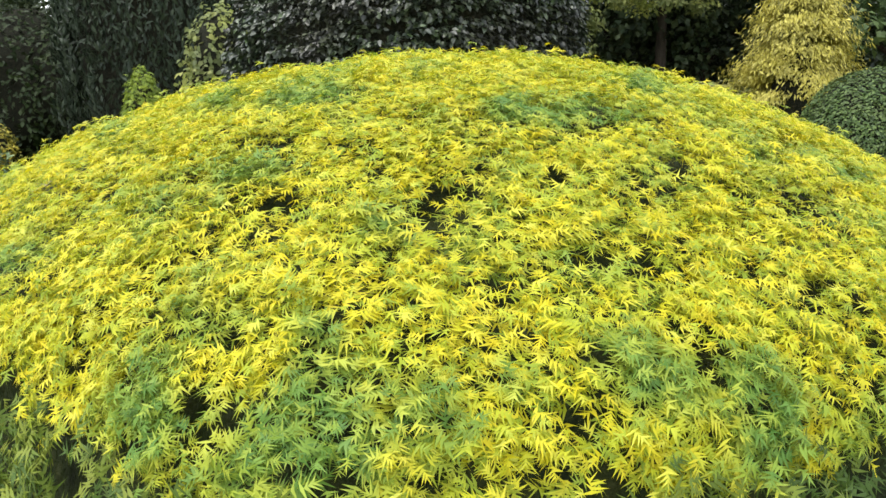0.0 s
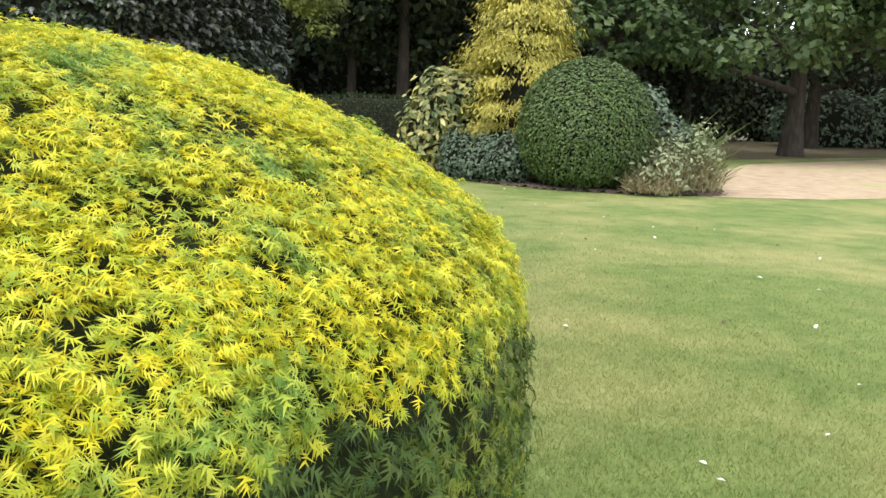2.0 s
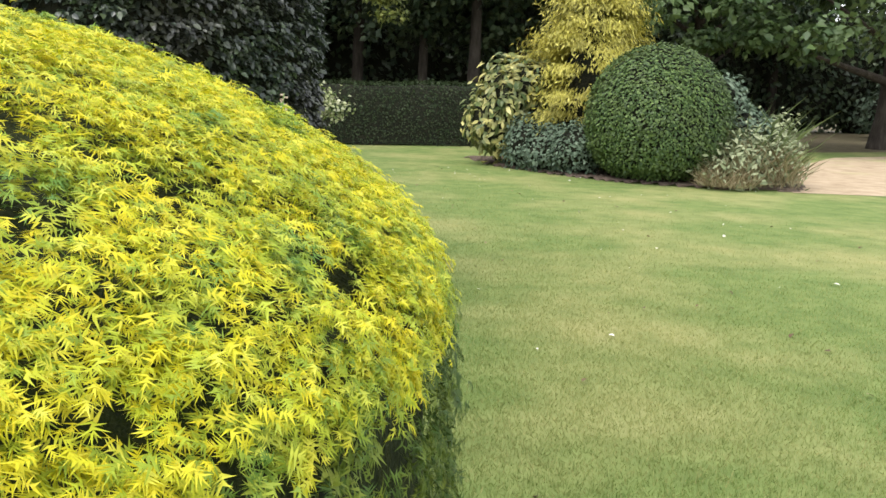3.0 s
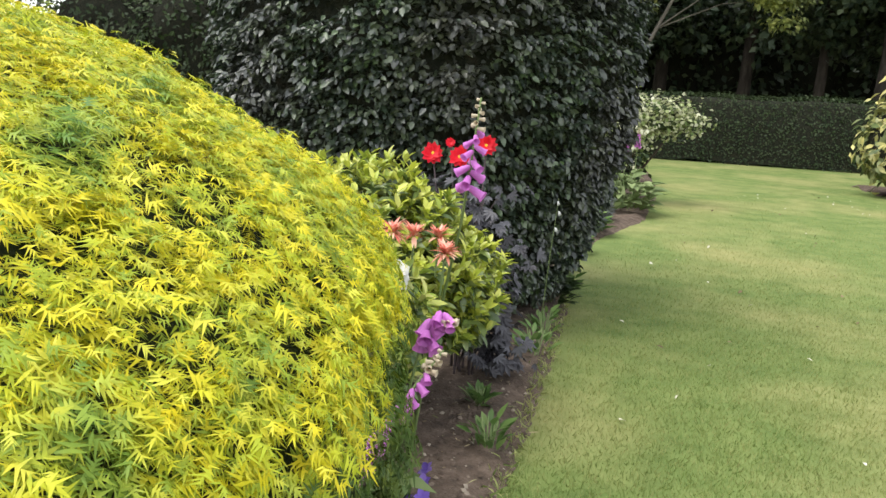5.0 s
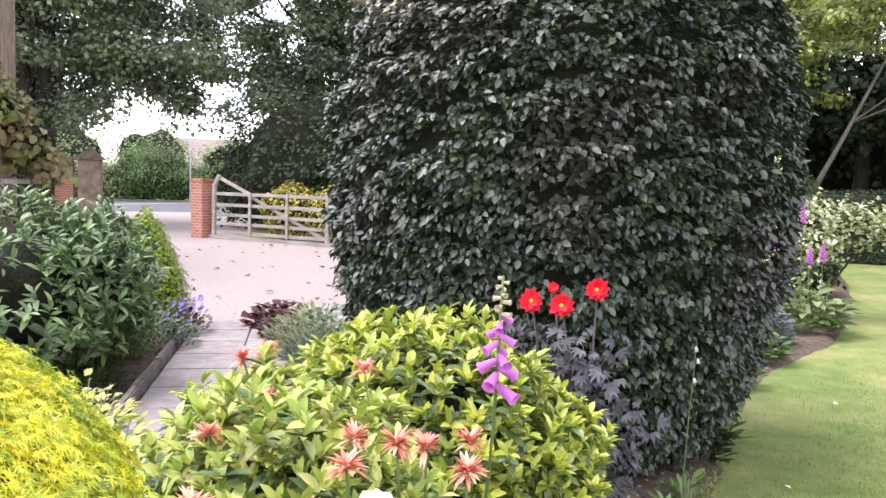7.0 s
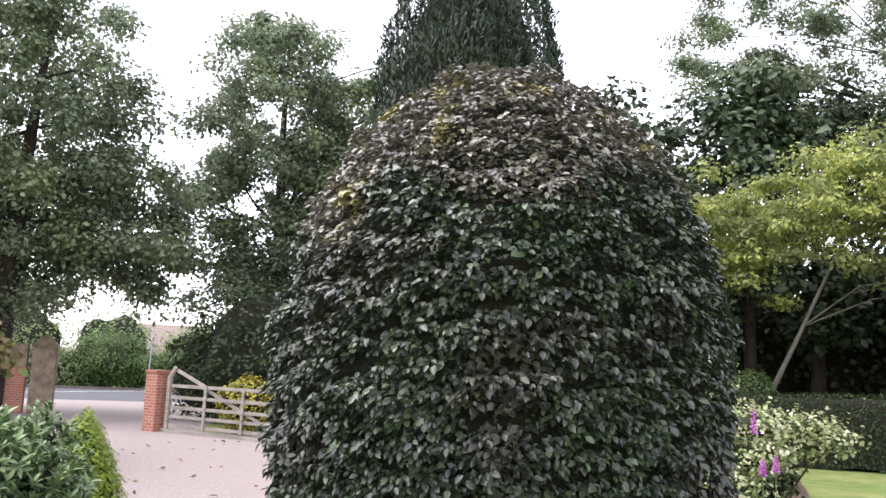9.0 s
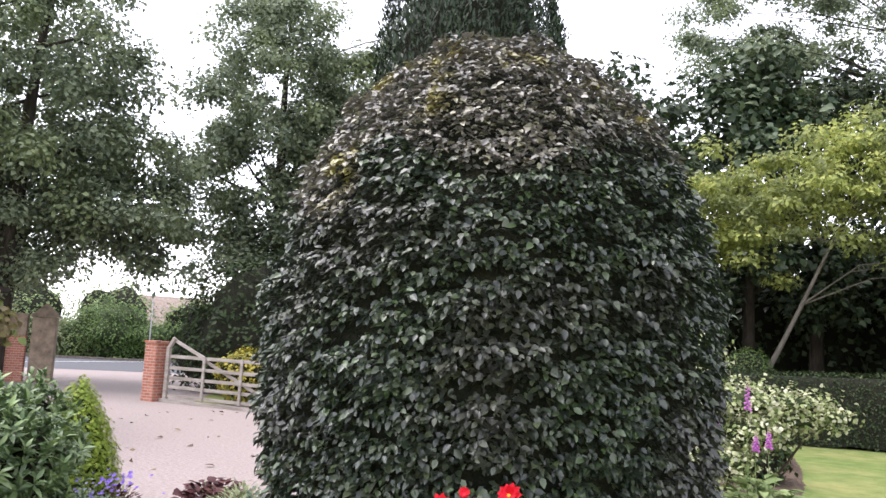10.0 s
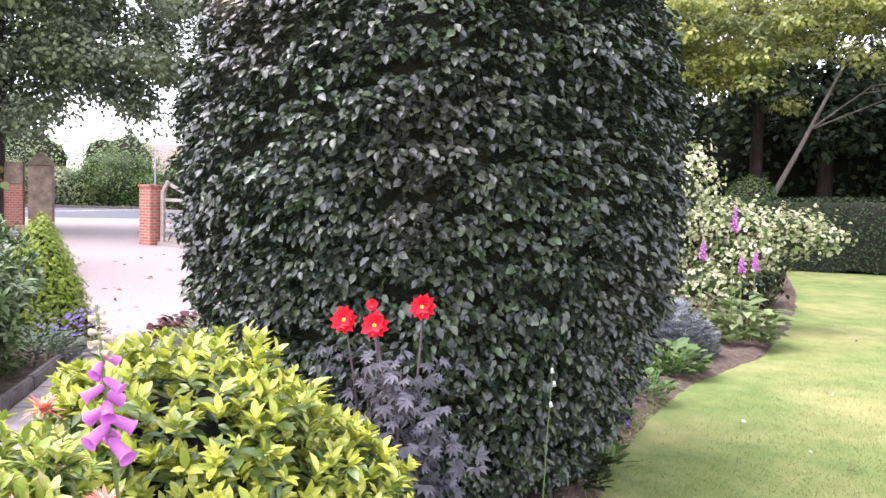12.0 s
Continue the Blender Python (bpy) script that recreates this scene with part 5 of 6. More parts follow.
def weeping_conifer(at, hgt, r, label, material, count):
    """A golden thread conifer: tiers of drooping sprays round a straight stem."""
    t = thing("golden_conifer", at, label, "conifer")
    link_mesh("trunk", *tube([(at[0], at[1], 0), (at[0], at[1], hgt * 0.9)], [0.1, 0.03], 8), M["bark"], t)
    prof = [(r * 0.7, 0.25), (r, 0.8), (r * 0.92, hgt * 0.35), (r * 0.72, hgt * 0.55), (r * 0.5, hgt * 0.75), (r * 0.25, hgt * 0.92), (0, hgt)]
    link_mesh("shade_core", *lathe([(q * 0.5, z * 0.93) for q, z in prof], 24, at[:2], 0.25, 1.5), M["core"], t, smooth=True)
    got = []
    tiers = 210
    hz = rng.random(tiers) ** 0.9
    ang = rng.uniform(0, 6.28, tiers)
    rad = np.interp(0.25 + hz * (hgt - 0.25), [z for q, z in prof], [q for q, z in prof]) * rng.uniform(0.6, 1.12, tiers)
    cen = np.column_stack([at[0] + rad * np.cos(ang), at[1] + rad * np.sin(ang), 0.25 + hz * (hgt - 0.25)])
    per = count // tiers
    c = np.repeat(cen, per, 0)
    a = np.repeat(ang, per)
    m = len(c)
    k = rng.random(m)
    out_ = rng.normal(0, 0.2, m)
    off = np.column_stack([rng.normal(0, 0.17, m) + out_ * np.cos(a), rng.normal(0, 0.17, m) + out_ * np.sin(a), 0.12 - 0.16 * k - 0.45 * np.clip(out_, 0, 1) + rng.normal(0, 0.04, m)])
    along = np.column_stack([np.cos(a) * 0.7, np.sin(a) * 0.7, -0.6 + 0 * a]) + rng.normal(0, 0.4, (m, 3))
    face = np.column_stack([np.cos(a), np.sin(a), 0.6 + 0 * a]) + rng.normal(0, 0.4, (m, 3))
    tagged(link_mesh("foliage", *scatter(small_leaf(0.13, 0.02), c + off, along, face, rng.uniform(0.07, 0.15, m)), material, t), kind="stuff")
    return t


weeping_conifer((5.75, 18.6, 0.04), 4.5, 1.35, "golden yellow conifer with drooping thread-like sprays", M["gold"], 44000)
shrub("variegated_laurel", (4.1, 19.2, 0.04), "cream and green variegated laurel on the island bed", "shrub", [((4.15, 19.2, 1.25), (0.85, 0.8, 1.0)), ((3.7, 19.0, 0.9), (0.5, 0.5, 0.6)), ((4.5, 19.0, 1.7), (0.6, 0.6, 0.6))], leaf(0.2, 0.03, 0.2), 0.2, 2600, M["laurel"], 0.5, 0.3, 0.7, 6, 0.35, 1.5, shell=0.1)
shrub("grey_shrub", (5.1, 17.1, 0.04), "low grey-green shrub at the lawn edge", "shrub", [((5.15, 17.1, 0.5), (0.55, 0.5, 0.5)), ((4.7, 17.6, 0.45), (0.45, 0.45, 0.5))], SMALL, 0.09, 3000, M["grey_shrub"], group="grey shrubs")
shrub("grey_shrub", (4.35, 18.1, 0.04), "grey-green rounded shrub on the island bed", "shrub", [((4.35, 18.1, 0.5), (0.45, 0.45, 0.55))], SMALL, 0.09, 1500, M["grey_shrub"], group="grey shrubs")
shrub("buddleia", (7.9, 16.9, 0.04), "upright grey-green shrub beside the clipped bush", "shrub", [((7.85, 16.8, 1.25), (0.5, 0.5, 0.85)), ((8.15, 16.3, 0.75), (0.6, 0.6, 0.65))], NARROW, 0.15, 2400, M["grey_shrub"], 0.5, 0.2, 0.8, 8, 0.3, 2)


def tall_grass(at, r, hgt, n, label, material):
    t = thing("tall_grass", at, label, "grass")
    a, d = rng.uniform(0, 6.28, n), np.sqrt(rng.random(n)) * r
    pos = np.column_stack([at[0] + d * np.cos(a), at[1] + d * np.sin(a), np.full(n, at[2])])
    along = np.column_stack([np.cos(a) * 0.05, np.sin(a) * 0.05, np.ones(n)]) + rng.normal(0, 0.55, (n, 3)) * (1, 1, 0.3)
    tagged(link_mesh("stalks", *scatter(leaf(0.5, 0.02, 0.55), pos, along, rng.normal(0, 1, (n, 3)) * (1, 1, 0.1), hgt * rng.uniform(0.2, 1.15, n) * (1 - 0.45 * (d / r) ** 2), rng.uniform(0.007, 0.016, n)), material, t), kind="stuff")
    return t


shrub("wild_plant", (8.0, 15.5, 0.05), "loose clump of pale green and buff wild growth", "plant", [((8.0, 15.5, 0.45), (0.75, 0.6, 0.5)), ((8.4, 15.8, 0.7), (0.5, 0.45, 0.6)), ((7.5, 15.0, 0.25), (0.5, 0.4, 0.28))], NARROW, 0.13, 2600, M["santolina"], 0.6, -0.3, 0.6, 9, 0.5, 2.2, shell=0.14, inner=0.6, inside="green_core")
tall_grass((8.0, 15.3, 0.05), 0.85, 1.0, 420, "straw-coloured stalks among the wild growth", M["dry_grass"])
tall_grass((8.35, 15.9, 0.05), 0.7, 1.5, 380, "tall dry grass stalks behind the clump", M["fox_leaf"])
tall_grass((7.3, 14.9, 0.05), 0.5, 0.5, 900, "low tangle of dry brownish stalks", M["dry_grass"])

# ---- gate, piers and walls ----
G0, G1 = np.array((-15.75, 17.72)), np.array((-11.85, 17.82))
gate = thing("field_gate", (*G0, 0.0), "weathered grey five-bar wooden gate with a raised hanging post", "gate")
gd = unit(G1 - G0)
gl_ = float(np.linalg.norm(G1 - G0))
gturn = math.atan2(gd[1], gd[0])


def gate_bar(name, u0, z0, u1, z1, hgt, thick, shift=0.0, label=""):
    c = G0 + gd * (u0 + u1) / 2 + np.array((gd[1], -gd[0])) * shift
    ln = math.hypot((u1 - u0), z1 - z0)
    bm = box_bm((ln, thick, hgt), bevel=0.008)
    m = Matrix.Translation((c[0], c[1], (z0 + z1) / 2)) @ Matrix.Rotation(gturn, 4, "Z") @ Matrix.Rotation(-math.atan2(z1 - z0, u1 - u0), 4, "Y")
    bmesh.ops.transform(bm, matrix=m, verts=bm.verts)
    return part(name, bm, M["gate_wood"], gate, label)


for z in (0.18, 0.41, 0.64, 0.9, 1.19):
    gate_bar("bar", 0.1, z, gl_ - 0.1, z, 0.085, 0.04)
gate_bar("hanging_stile", 0.02, 0.08, 0.02, 1.44, 0.12, 0.09)
gate_bar("curved_head", 0.03, 1.42, 0.2, 1.67, 0.1, 0.075)
gate_bar("shutting_stile", gl_ - 0.06, 0.06, gl_ - 0.06, 1.32, 0.11, 0.08)
gate_bar("upright", gl_ * 0.34, 0.12, gl_ * 0.34, 1.24, 0.09, 0.035, 0.04)
gate_bar("upright", gl_ * 0.66, 0.12, gl_ * 0.66, 1.24, 0.09, 0.035, 0.04)
gate_bar("top_brace", 0.14, 1.62, gl_ * 0.34, 1.17, 0.09, 0.035, -0.04)
gate_bar("long_brace", gl_ * 0.3, 1.18, gl_ - 0.12, 0.16, 0.085, 0.03, -0.04)
sill = thing("gate_sill", (*(G0 + gd * gl_ / 2), 0.0), "long timber sill lying under the gate", "sill")
part("beam", box_bm((gl_ + 0.3, 0.12, 0.1), (*(G0 + gd * (gl_ / 2)), 0.05), 0.01, gturn), M["gate_wood"], sill)

pier = thing("brick_pier", (-16.15, 17.7, 0.0), "red brick gate pier with a flat cap", "pier")
part("shaft", box_bm((0.44, 0.44, 1.5), (-16.15, 17.7, 0.75), 0.01), M["brick"], pier)
part("cap", box_bm((0.5, 0.5, 0.07), (-16.15, 17.7, 1.535), 0.015), M["brick"], pier)

spier = thing("stone_pier", (-23.15, 19.2, 0.0), "weathered stone gate pier with a pyramid cap", "pier")
part("shaft", box_bm((0.7, 0.7, 2.05), (-23.15, 19.2, 1.025), 0.02, 0.87), M["stone"], spier)
bm = bmesh.new()
bmesh.ops.create_cone(bm, cap_ends=True, segments=4, radius1=0.62, radius2=0.06, depth=0.42, matrix=Matrix.Translation((-23.15, 19.2, 2.27)) @ Matrix.Rotation(0.87 + math.pi / 4, 4, "Z"))
part("cap", bm, M["stone"], spier)
bwall = thing("boundary_wall", (-25.2, 17.0, 0.0), "red brick boundary wall with a stone upper course", "wall", kind="structure")
part("brickwork", box_bm((5.6, 0.35, 1.45), (-25.3, 16.7, 0.725), 0.01, 0.84), M["brick"], bwall)
part("coping", box_bm((5.6, 0.45, 0.09), (-25.3, 16.7, 1.495), 0.015, 0.84), M["stone"], bwall)
part("upper_course", box_bm((5.6, 0.33, 0.6), (-25.3, 16.7, 1.84), 0.015, 0.84), M["stone"], bwall)

# ---- the house corner ----
HX, HY = -10.84, 8.56
hdir = np.array((-0.62, -0.785))
hturn = math.atan2(hdir[1], hdir[0])
house = thing("house", (HX, HY, 0.0), "stone house corner with a white framed window", "house", kind="structure")


def house_box(name, u0, u1, z0, z1, depth, front, mat, bevel=0.006, label="", parent=house):
    nrm = np.array((-hdir[1], hdir[0]))
    c = np.array((HX, HY)) + hdir * (u0 + u1) / 2 + nrm * (front - depth / 2)
    return part(name, box_bm((u1 - u0, depth, z1 - z0), (c[0], c[1], (z0 + z1) / 2), bevel, hturn), M[mat], parent, label)


house_box("wall", 0.0, 0.86, 0.0, 5.2, 0.4, 0.0, "mortar")
house_box("wall", 0.86, 2.2, 0.0, 0.8, 0.4, 0.0, "mortar")
house_box("wall", 0.86, 2.2, 2.62, 5.2, 0.4, 0.0, "mortar")
house_box("wall", 2.2, 7.0, 0.0, 5.2, 0.4, 0.0, "mortar")
house_box("gable_wall", 0.0, 0.4, 0.0, 5.2, 5.0, -0.41, "stone", 0.01)
house_box("eaves", -0.3, 7.2, 5.2, 5.45, 0.9, 0.3, "dark_timber", 0.01)
house_box("window", 0.9, 2.16, 0.84, 2.58, 0.06, -0.12, "glass", 0.002, "white framed sash window")
for nm_, a, b, c, d in (("frame_side", 0.86, 0.98, 0.8, 2.62), ("frame_side", 2.08, 2.2, 0.8, 2.62), ("frame_rail", 0.98, 2.08, 0.8, 0.92), ("frame_rail", 0.98, 2.08, 2.5, 2.62), ("frame_rail", 0.98, 2.08, 1.68, 1.74)):
    house_box(nm_, a, b, c, d, 0.1, -0.06, "white_paint", 0.006)
house_box("sill", 0.8, 2.26, 0.7, 0.8, 0.2, 0.08, "stone", 0.01)
house_box("lintel", 0.8, 2.26, 2.62, 2.88, 0.06, 0.03, "stone", 0.01)
pipe = thing("downpipe", (-10.71, 8.72, 0.0), "black painted downpipe at the house corner", "pipe")
link_mesh("pipe", *tube([(-10.71, 8.72, 0), (-10.71, 8.72, 5.2)], [0.06, 0.06], 10), M["dark_paint"], pipe, smooth=True)
for z in (1.0, 2.6, 4.2):
    part("bracket", box_bm((0.16, 0.16, 0.05), (-10.71, 8.72, z), 0.01, hturn), M["dark_paint"], pipe)
shed = thing("open_shed", (-13.6, 11.6, 0.0), "dark timber open shed overgrown with vine", "shed")
part("back_wall", box_bm((2.6, 0.12, 2.3), (-15.4, 10.9, 1.15), 0.01, 1.45), M["dark_timber"], shed)
part("roof", box_bm((2.8, 2.0, 0.12), (-14.5, 10.4, 2.42), 0.02, 1.45), M["dark_timber"], shed)
for x, y in ((-13.65, 11.6), (-13.4, 9.4)):
    part("post", box_bm((0.12, 0.12, 2.36), (x, y, 1.18), 0.01, 0.93), M["dark_timber"], shed)
vine = shrub("vine", (-13.2, 11.4, 0.0), "reddish green vine hanging over the shed roof", "climber", [((-13.7, 10.4, 2.7), (0.6, 0.8, 0.4)), ((-13.7, 11.2, 2.2), (0.35, 0.45, 0.35)), ((-13.4, 9.6, 3.2), (0.7, 0.9, 0.45)), ((-13.7, 11.6, 1.8), (0.25, 0.35, 0.3))], leaf(0.42, 0.06, 0.25), 0.17, 3000, M["vine"], 0.5, 0.7, 0.6, 6, 0.35, 1.2, shell=0.15)
part("front_rail", box_bm((2.5, 0.06, 0.09), (-13.53, 10.5, 1.45), 0.008, math.atan2(2.2, -0.25)), M["gate_wood"], shed, "pale weathered rail")

# ---- trees ----
BIG = small_leaf(0.36, 0.12)
tree("sycamore", (-24.6, 18.0, 0), "tall broadleaf tree by the stone gate pier", 16, 0.42, [((-24.4, 17.6, 9.5), (4.6, 4.6, 6.2)), ((-22.4, 20.4, 6.8), (3.1, 2.8, 3.8)), ((-26.5, 14.5, 8.0), (4.0, 4.0, 5.0)), ((-24.0, 18.0, 4.4), (3.4, 3.4, 1.7)), ((-22.0, 20.6, 4.4), (2.0, 2.0, 1.3)), ((-20.8, 20.2, 6.2), (2.3, 2.2, 2.6))], BIG, 0.175, 112000, M["ash"], clumps=430, clump_r=0.95, limbs=16, forks=2)
tree("sycamore", (-20.3, 26.5, 0), "tall spreading broadleaf tree beyond the gate", 17, 0.38, [((-20.2, 25.8, 10.5), (3.4, 3.4, 5.0)), ((-18.0, 28.2, 9.0), (3.2, 3.2, 5.2)), ((-21.8, 24.2, 6.0), (2.0, 2.0, 2.6)), ((-19.0, 26.4, 5.2), (3.0, 2.6, 1.8)), ((-15.0, 31.0, 10.5), (3.5, 3.5, 5.0)), ((-19.6, 25.8, 5.6), (2.6, 2.4, 2.4))], BIG, 0.175, 112000, M["ash"], clumps=430, clump_r=0.95, limbs=16)
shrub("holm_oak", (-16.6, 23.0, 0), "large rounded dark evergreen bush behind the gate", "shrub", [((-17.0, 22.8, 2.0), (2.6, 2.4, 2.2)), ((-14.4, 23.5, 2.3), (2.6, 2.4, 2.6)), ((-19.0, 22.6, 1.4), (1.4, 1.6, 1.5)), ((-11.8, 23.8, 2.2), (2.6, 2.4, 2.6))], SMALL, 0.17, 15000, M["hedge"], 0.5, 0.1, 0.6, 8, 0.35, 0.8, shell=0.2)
shrub("spotted_laurel", (-14.0, 19.3, 0), "yellow-splashed shrub just behind the gate", "shrub", [((-14.3, 19.2, 0.75), (0.9, 0.6, 0.7)), ((-13.0, 19.3, 0.7), (0.9, 0.6, 0.66))], SMALL, 0.12, 3200, M["gold_shrub"], 0.5, 0.1, 0.6, 6, 0.3, 2.0)
cy = thing("cypress", (-9.2, 21.3, 0), "tall dark columnar cypress behind the beech", "tree")
link_mesh("trunk", *tube([(-9.2, 21.3, 0), (-9.2, 21.3, 12)], [0.3, 0.05], 9), M["bark"], cy)
CYP = [(2.1, 0.3), (2.4, 3), (2.5, 7), (2.3, 10), (1.6, 12.8), (0.7, 14.6), (0, 15.4)]
link_mesh("shade_core", *lathe([(max(0, r - 0.5), z - 0.1) for r, z in CYP], 28, (-9.2, 21.3), 0.3, 0.9), M["core"], cy, smooth=True)
cyb = lathe(CYP, 40, (-9.2, 21.3), 0.32, 1.0)
p, nm = on_mesh(*cyb, 45000)
tuft = np.array([noise.noise(Vector((q[0] * 2.2, q[1] * 2.2, q[2] * 0.9))) for q in p])
p = p + nm * (0.35 * tuft[:, None] + rng.normal(0, 0.06, (45000, 1)))
tagged(link_mesh("foliage", *scatter(small_leaf(0.16, 0.05), p, nm * 0.5 + UP * 0.9 + rng.normal(0, 0.3, (45000, 3)), nm + rng.normal(0, 0.5, (45000, 3)), rng.uniform(0.12, 0.26, 45000)), M["cypress"], cy), kind="stuff")
tree("robinia", (-3.6, 28.0, 0), "yellow-green leaning tree behind the hedge", 8.8, 0.1, [((-1.6, 28.0, 7.0), (3.0, 2.4, 2.0)), ((1.6, 28.3, 7.8), (2.8, 2.4, 2.2)), ((-4.6, 27.6, 6.6), (2.2, 1.8, 2.0)), ((0.8, 27.8, 5.0), (2.2, 1.6, 1.3)), ((-3.0, 27.8, 4.9), (1.6, 1.4, 1.0)), ((4.4, 29.0, 6.8), (2.6, 2.2, 2.4))], SMALL, 0.17, 28000, M["robinia"], bark="pale_bark", lean=(3.4, 0.4), clumps=170, clump_r=0.75, limbs=18, flat=0.4, shell=0.2)
tree("robinia", (-4.6, 28.4, 0), "thin leaning tree with sparse yellow-green leaves", 7.5, 0.09, [((-4.6, 28.4, 6.2), (1.6, 1.6, 1.4))], SMALL, 0.17, 4000, M["robinia"], bark="pale_bark", lean=(-1.6, 0.2), clumps=24, clump_r=0.7, limbs=6, flat=0.5)
tree("pine", (0.5, 39.0, 0), "tall pine with a high airy crown", 21, 0.3, [((-2.0, 38.0, 15.0), (4.5, 3.5, 4.0)), ((3.5, 38.5, 17.5), (4.5, 3.5, 4.5)), ((-6.2, 38.0, 15.2), (2.6, 3.0, 4.0)), ((-4.0, 38.0, 18.5), (3.0, 3.0, 2.5))], SMALL, 0.17, 46000, M["ash"], clumps=170, clump_r=0.95, limbs=18, flat=0.5, shell=0.2)
tree("oak", (20.3, 31.0, 0), "oak with a low wide leafy canopy", 12, 0.42, [((17.5, 27.5, 6.0), (5.5, 4.5, 3.0)), ((22.5, 28.0, 6.2), (6.0, 5.0, 3.2)), ((12.2, 27.0, 6.2), (3.2, 3.0, 3.2)), ((29.0, 30.0, 6.5), (5.0, 5.0, 3.4)), ((24.5, 28.5, 4.5), (5.0, 3.5, 1.6)), ((16.0, 26.5, 4.5), (3.6, 3.0, 1.3)), ((32.0, 30.0, 4.6), (4.0, 3.5, 1.6))], BIG, 0.28, 36000, M["oak"], clumps=165, clump_r=1.15, limbs=16, flat=0.6, group="oaks")
tree("oak", (14.8, 34.5, 0), "dark trunked oak beyond the dry ground", 13, 0.35, [((14.5, 33.0, 7.0), (5.0, 4.0, 3.6)), ((9.5, 33.5, 7.5), (4.0, 4.0, 4.0))], BIG, 0.3, 14000, M["wood"], clumps=90, clump_r=1.3, limbs=10, group="oaks", lean=(-1.5, 0))
tree("oak", (27.0, 40.0, 0), "oak in the shade of the wood", 14, 0.4, [((27.0, 38.0, 7.5), (6.0, 5.0, 4.0)), ((36.0, 38.0, 7.0), (6.0, 5.0, 4.2))], BIG, 0.32, 14000, M["wood"], clumps=90, clump_r=1.4, limbs=10, group="oaks")
WOOD = [(-9.5, 33.0), (-5.0, 36.5), (-3.0, 40.0), (3.2, 36.0), (5.0, 33.5), (7.6, 38.5), (11.0, 40.0), (18.0, 43.0), (24.0, 48.0), (34.0, 47.0), (44.0, 44.0), (-14.0, 36.0)]
for i, (x, y) in enumerate(WOOD):
    tall = 13 + 3 * ((i * 7) % 5) / 4
    tree("woodland_tree", (x, y, 0), "dark woodland tree with a bare lower trunk", tall, 0.24 + 0.05 * (i % 3), [((x, y, tall * 0.62), (3.6, 3.4, tall * 0.36)), ((x + 1.2, y + 1.0, tall * 0.34), (2.8, 2.6, 1.6))], BIG, 0.34, 9000, M["wood"], clumps=56, clump_r=1.5, limbs=7, group="woodland trees")
shrub("rough_hedge", (38.0, 41.0, 0), "pale grey-green rough hedge beyond the oaks", "hedge", [((30.0, 43.0, 1.3), (3.2, 2.0, 1.9)), ((35.0, 42.0, 1.4), (3.4, 2.0, 2.0)), ((40.0, 40.5, 1.3), (3.4, 2.0, 1.9)), ((45.0, 38.5, 1.4), (3.4, 2.0, 2.0)), ((50.0, 36.0, 1.4), (3.4, 2.0, 2.0))], SMALL, 0.3, 9000, M["grey_shrub"], 0.5, 0.1, 0.6, 8, 0.3, 0.6, shell=0.2)
under = thing("woodland_undergrowth", (8.0, 44.0, 0), "dense dark undergrowth closing the wood", "undergrowth", kind="stuff")
for x0, y0, x1, y1, hh in ((-22.0, 39.0, -4.0, 42.5, 8.0), (-4.0, 42.5, 14.0, 47.0, 8.5), (13.0, 46.0, 24.0, 50.0, 8.5), (23.0, 49.0, 36.0, 52.0, 8.5), (34.0, 52.0, 62.0, 46.0, 7.0)):
    n = 9
    got, cor = [], []
    for k in range(n):
        q = (k + rng.random()) / n
        c, r = (x0 + (x1 - x0) * q, y0 + (y1 - y0) * q, hh * 0.42), (rng.uniform(1.6, 2.8), 1.8, hh * rng.uniform(0.38, 0.6))
        e = ellipsoid(c, r, 16, 10, 0.4, 0.5)
        got.append(clothe(*e, 900, BIG, 0.36, 0.6, 0.1, 0.6, depth=0.25))
        cor.append(((e[0] - c) * 0.85 + c, e[1]))
    link_mesh("thicket", *joined(*got), M["wood"], under)
    # near-black lobes paint the depth of shade inside the thicket
    link_mesh("thicket_shade_core", *joined(*cor), M["core"], under)

# ---- beyond the road ----
FAR_BUSHES = [(-46.5, 31.0, 1.6, 3.2, "santolina"), (-44.6, 33.6, 1.2, 2.3, "santolina"), (-43.4, 35.3, 1.1, 2.6, "pale_bush"), (-42.2, 37.0, 1.7, 3.5, "mid_leaf"), (-40.9, 38.6, 1.5, 2.4, "mid_leaf"), (-38.6, 42.0, 2.2, 3.4, "pale_bush"), (-36.0, 46.5, 2.4, 4.0, "mid_leaf"), (-49.5, 27.5, 2.4, 4.4, "pale_bush")]
for hx, hy, br, top, look_ in FAR_BUSHES:
    lobes = [((hx, hy, top * 0.5), (br, br, top * 0.5)), ((hx + br * 0.5, hy + br * 0.5, top * 0.4), (br * 0.7, br * 0.7, top * 0.42)), ((hx - br * 0.45, hy - br * 0.5, top * 0.42), (br * 0.65, br * 0.65, top * 0.4))]
    shrub("roadside_bush", (hx, hy, 0), "dark green rounded bush across the road" if look_ == "mid_leaf" else "pale green leafy bush across the road", "shrub", lobes, SMALL, 0.15, 6000, M[look_], 0.5, 0.1, 0.6, 6, 0.55, 1.1, group="bushes across the road", shell=0.2, inner=0.88, inside="green_core")
far = thing("far_house", (-56.0, 53.2, 0), "distant house with a brown tiled roof", "house")
part("wall", box_bm((9, 7, 2.2), (-56.0, 53.2, 1.1), 0.02, 0.85), M["render_wall"], far)
bm = bmesh.new()
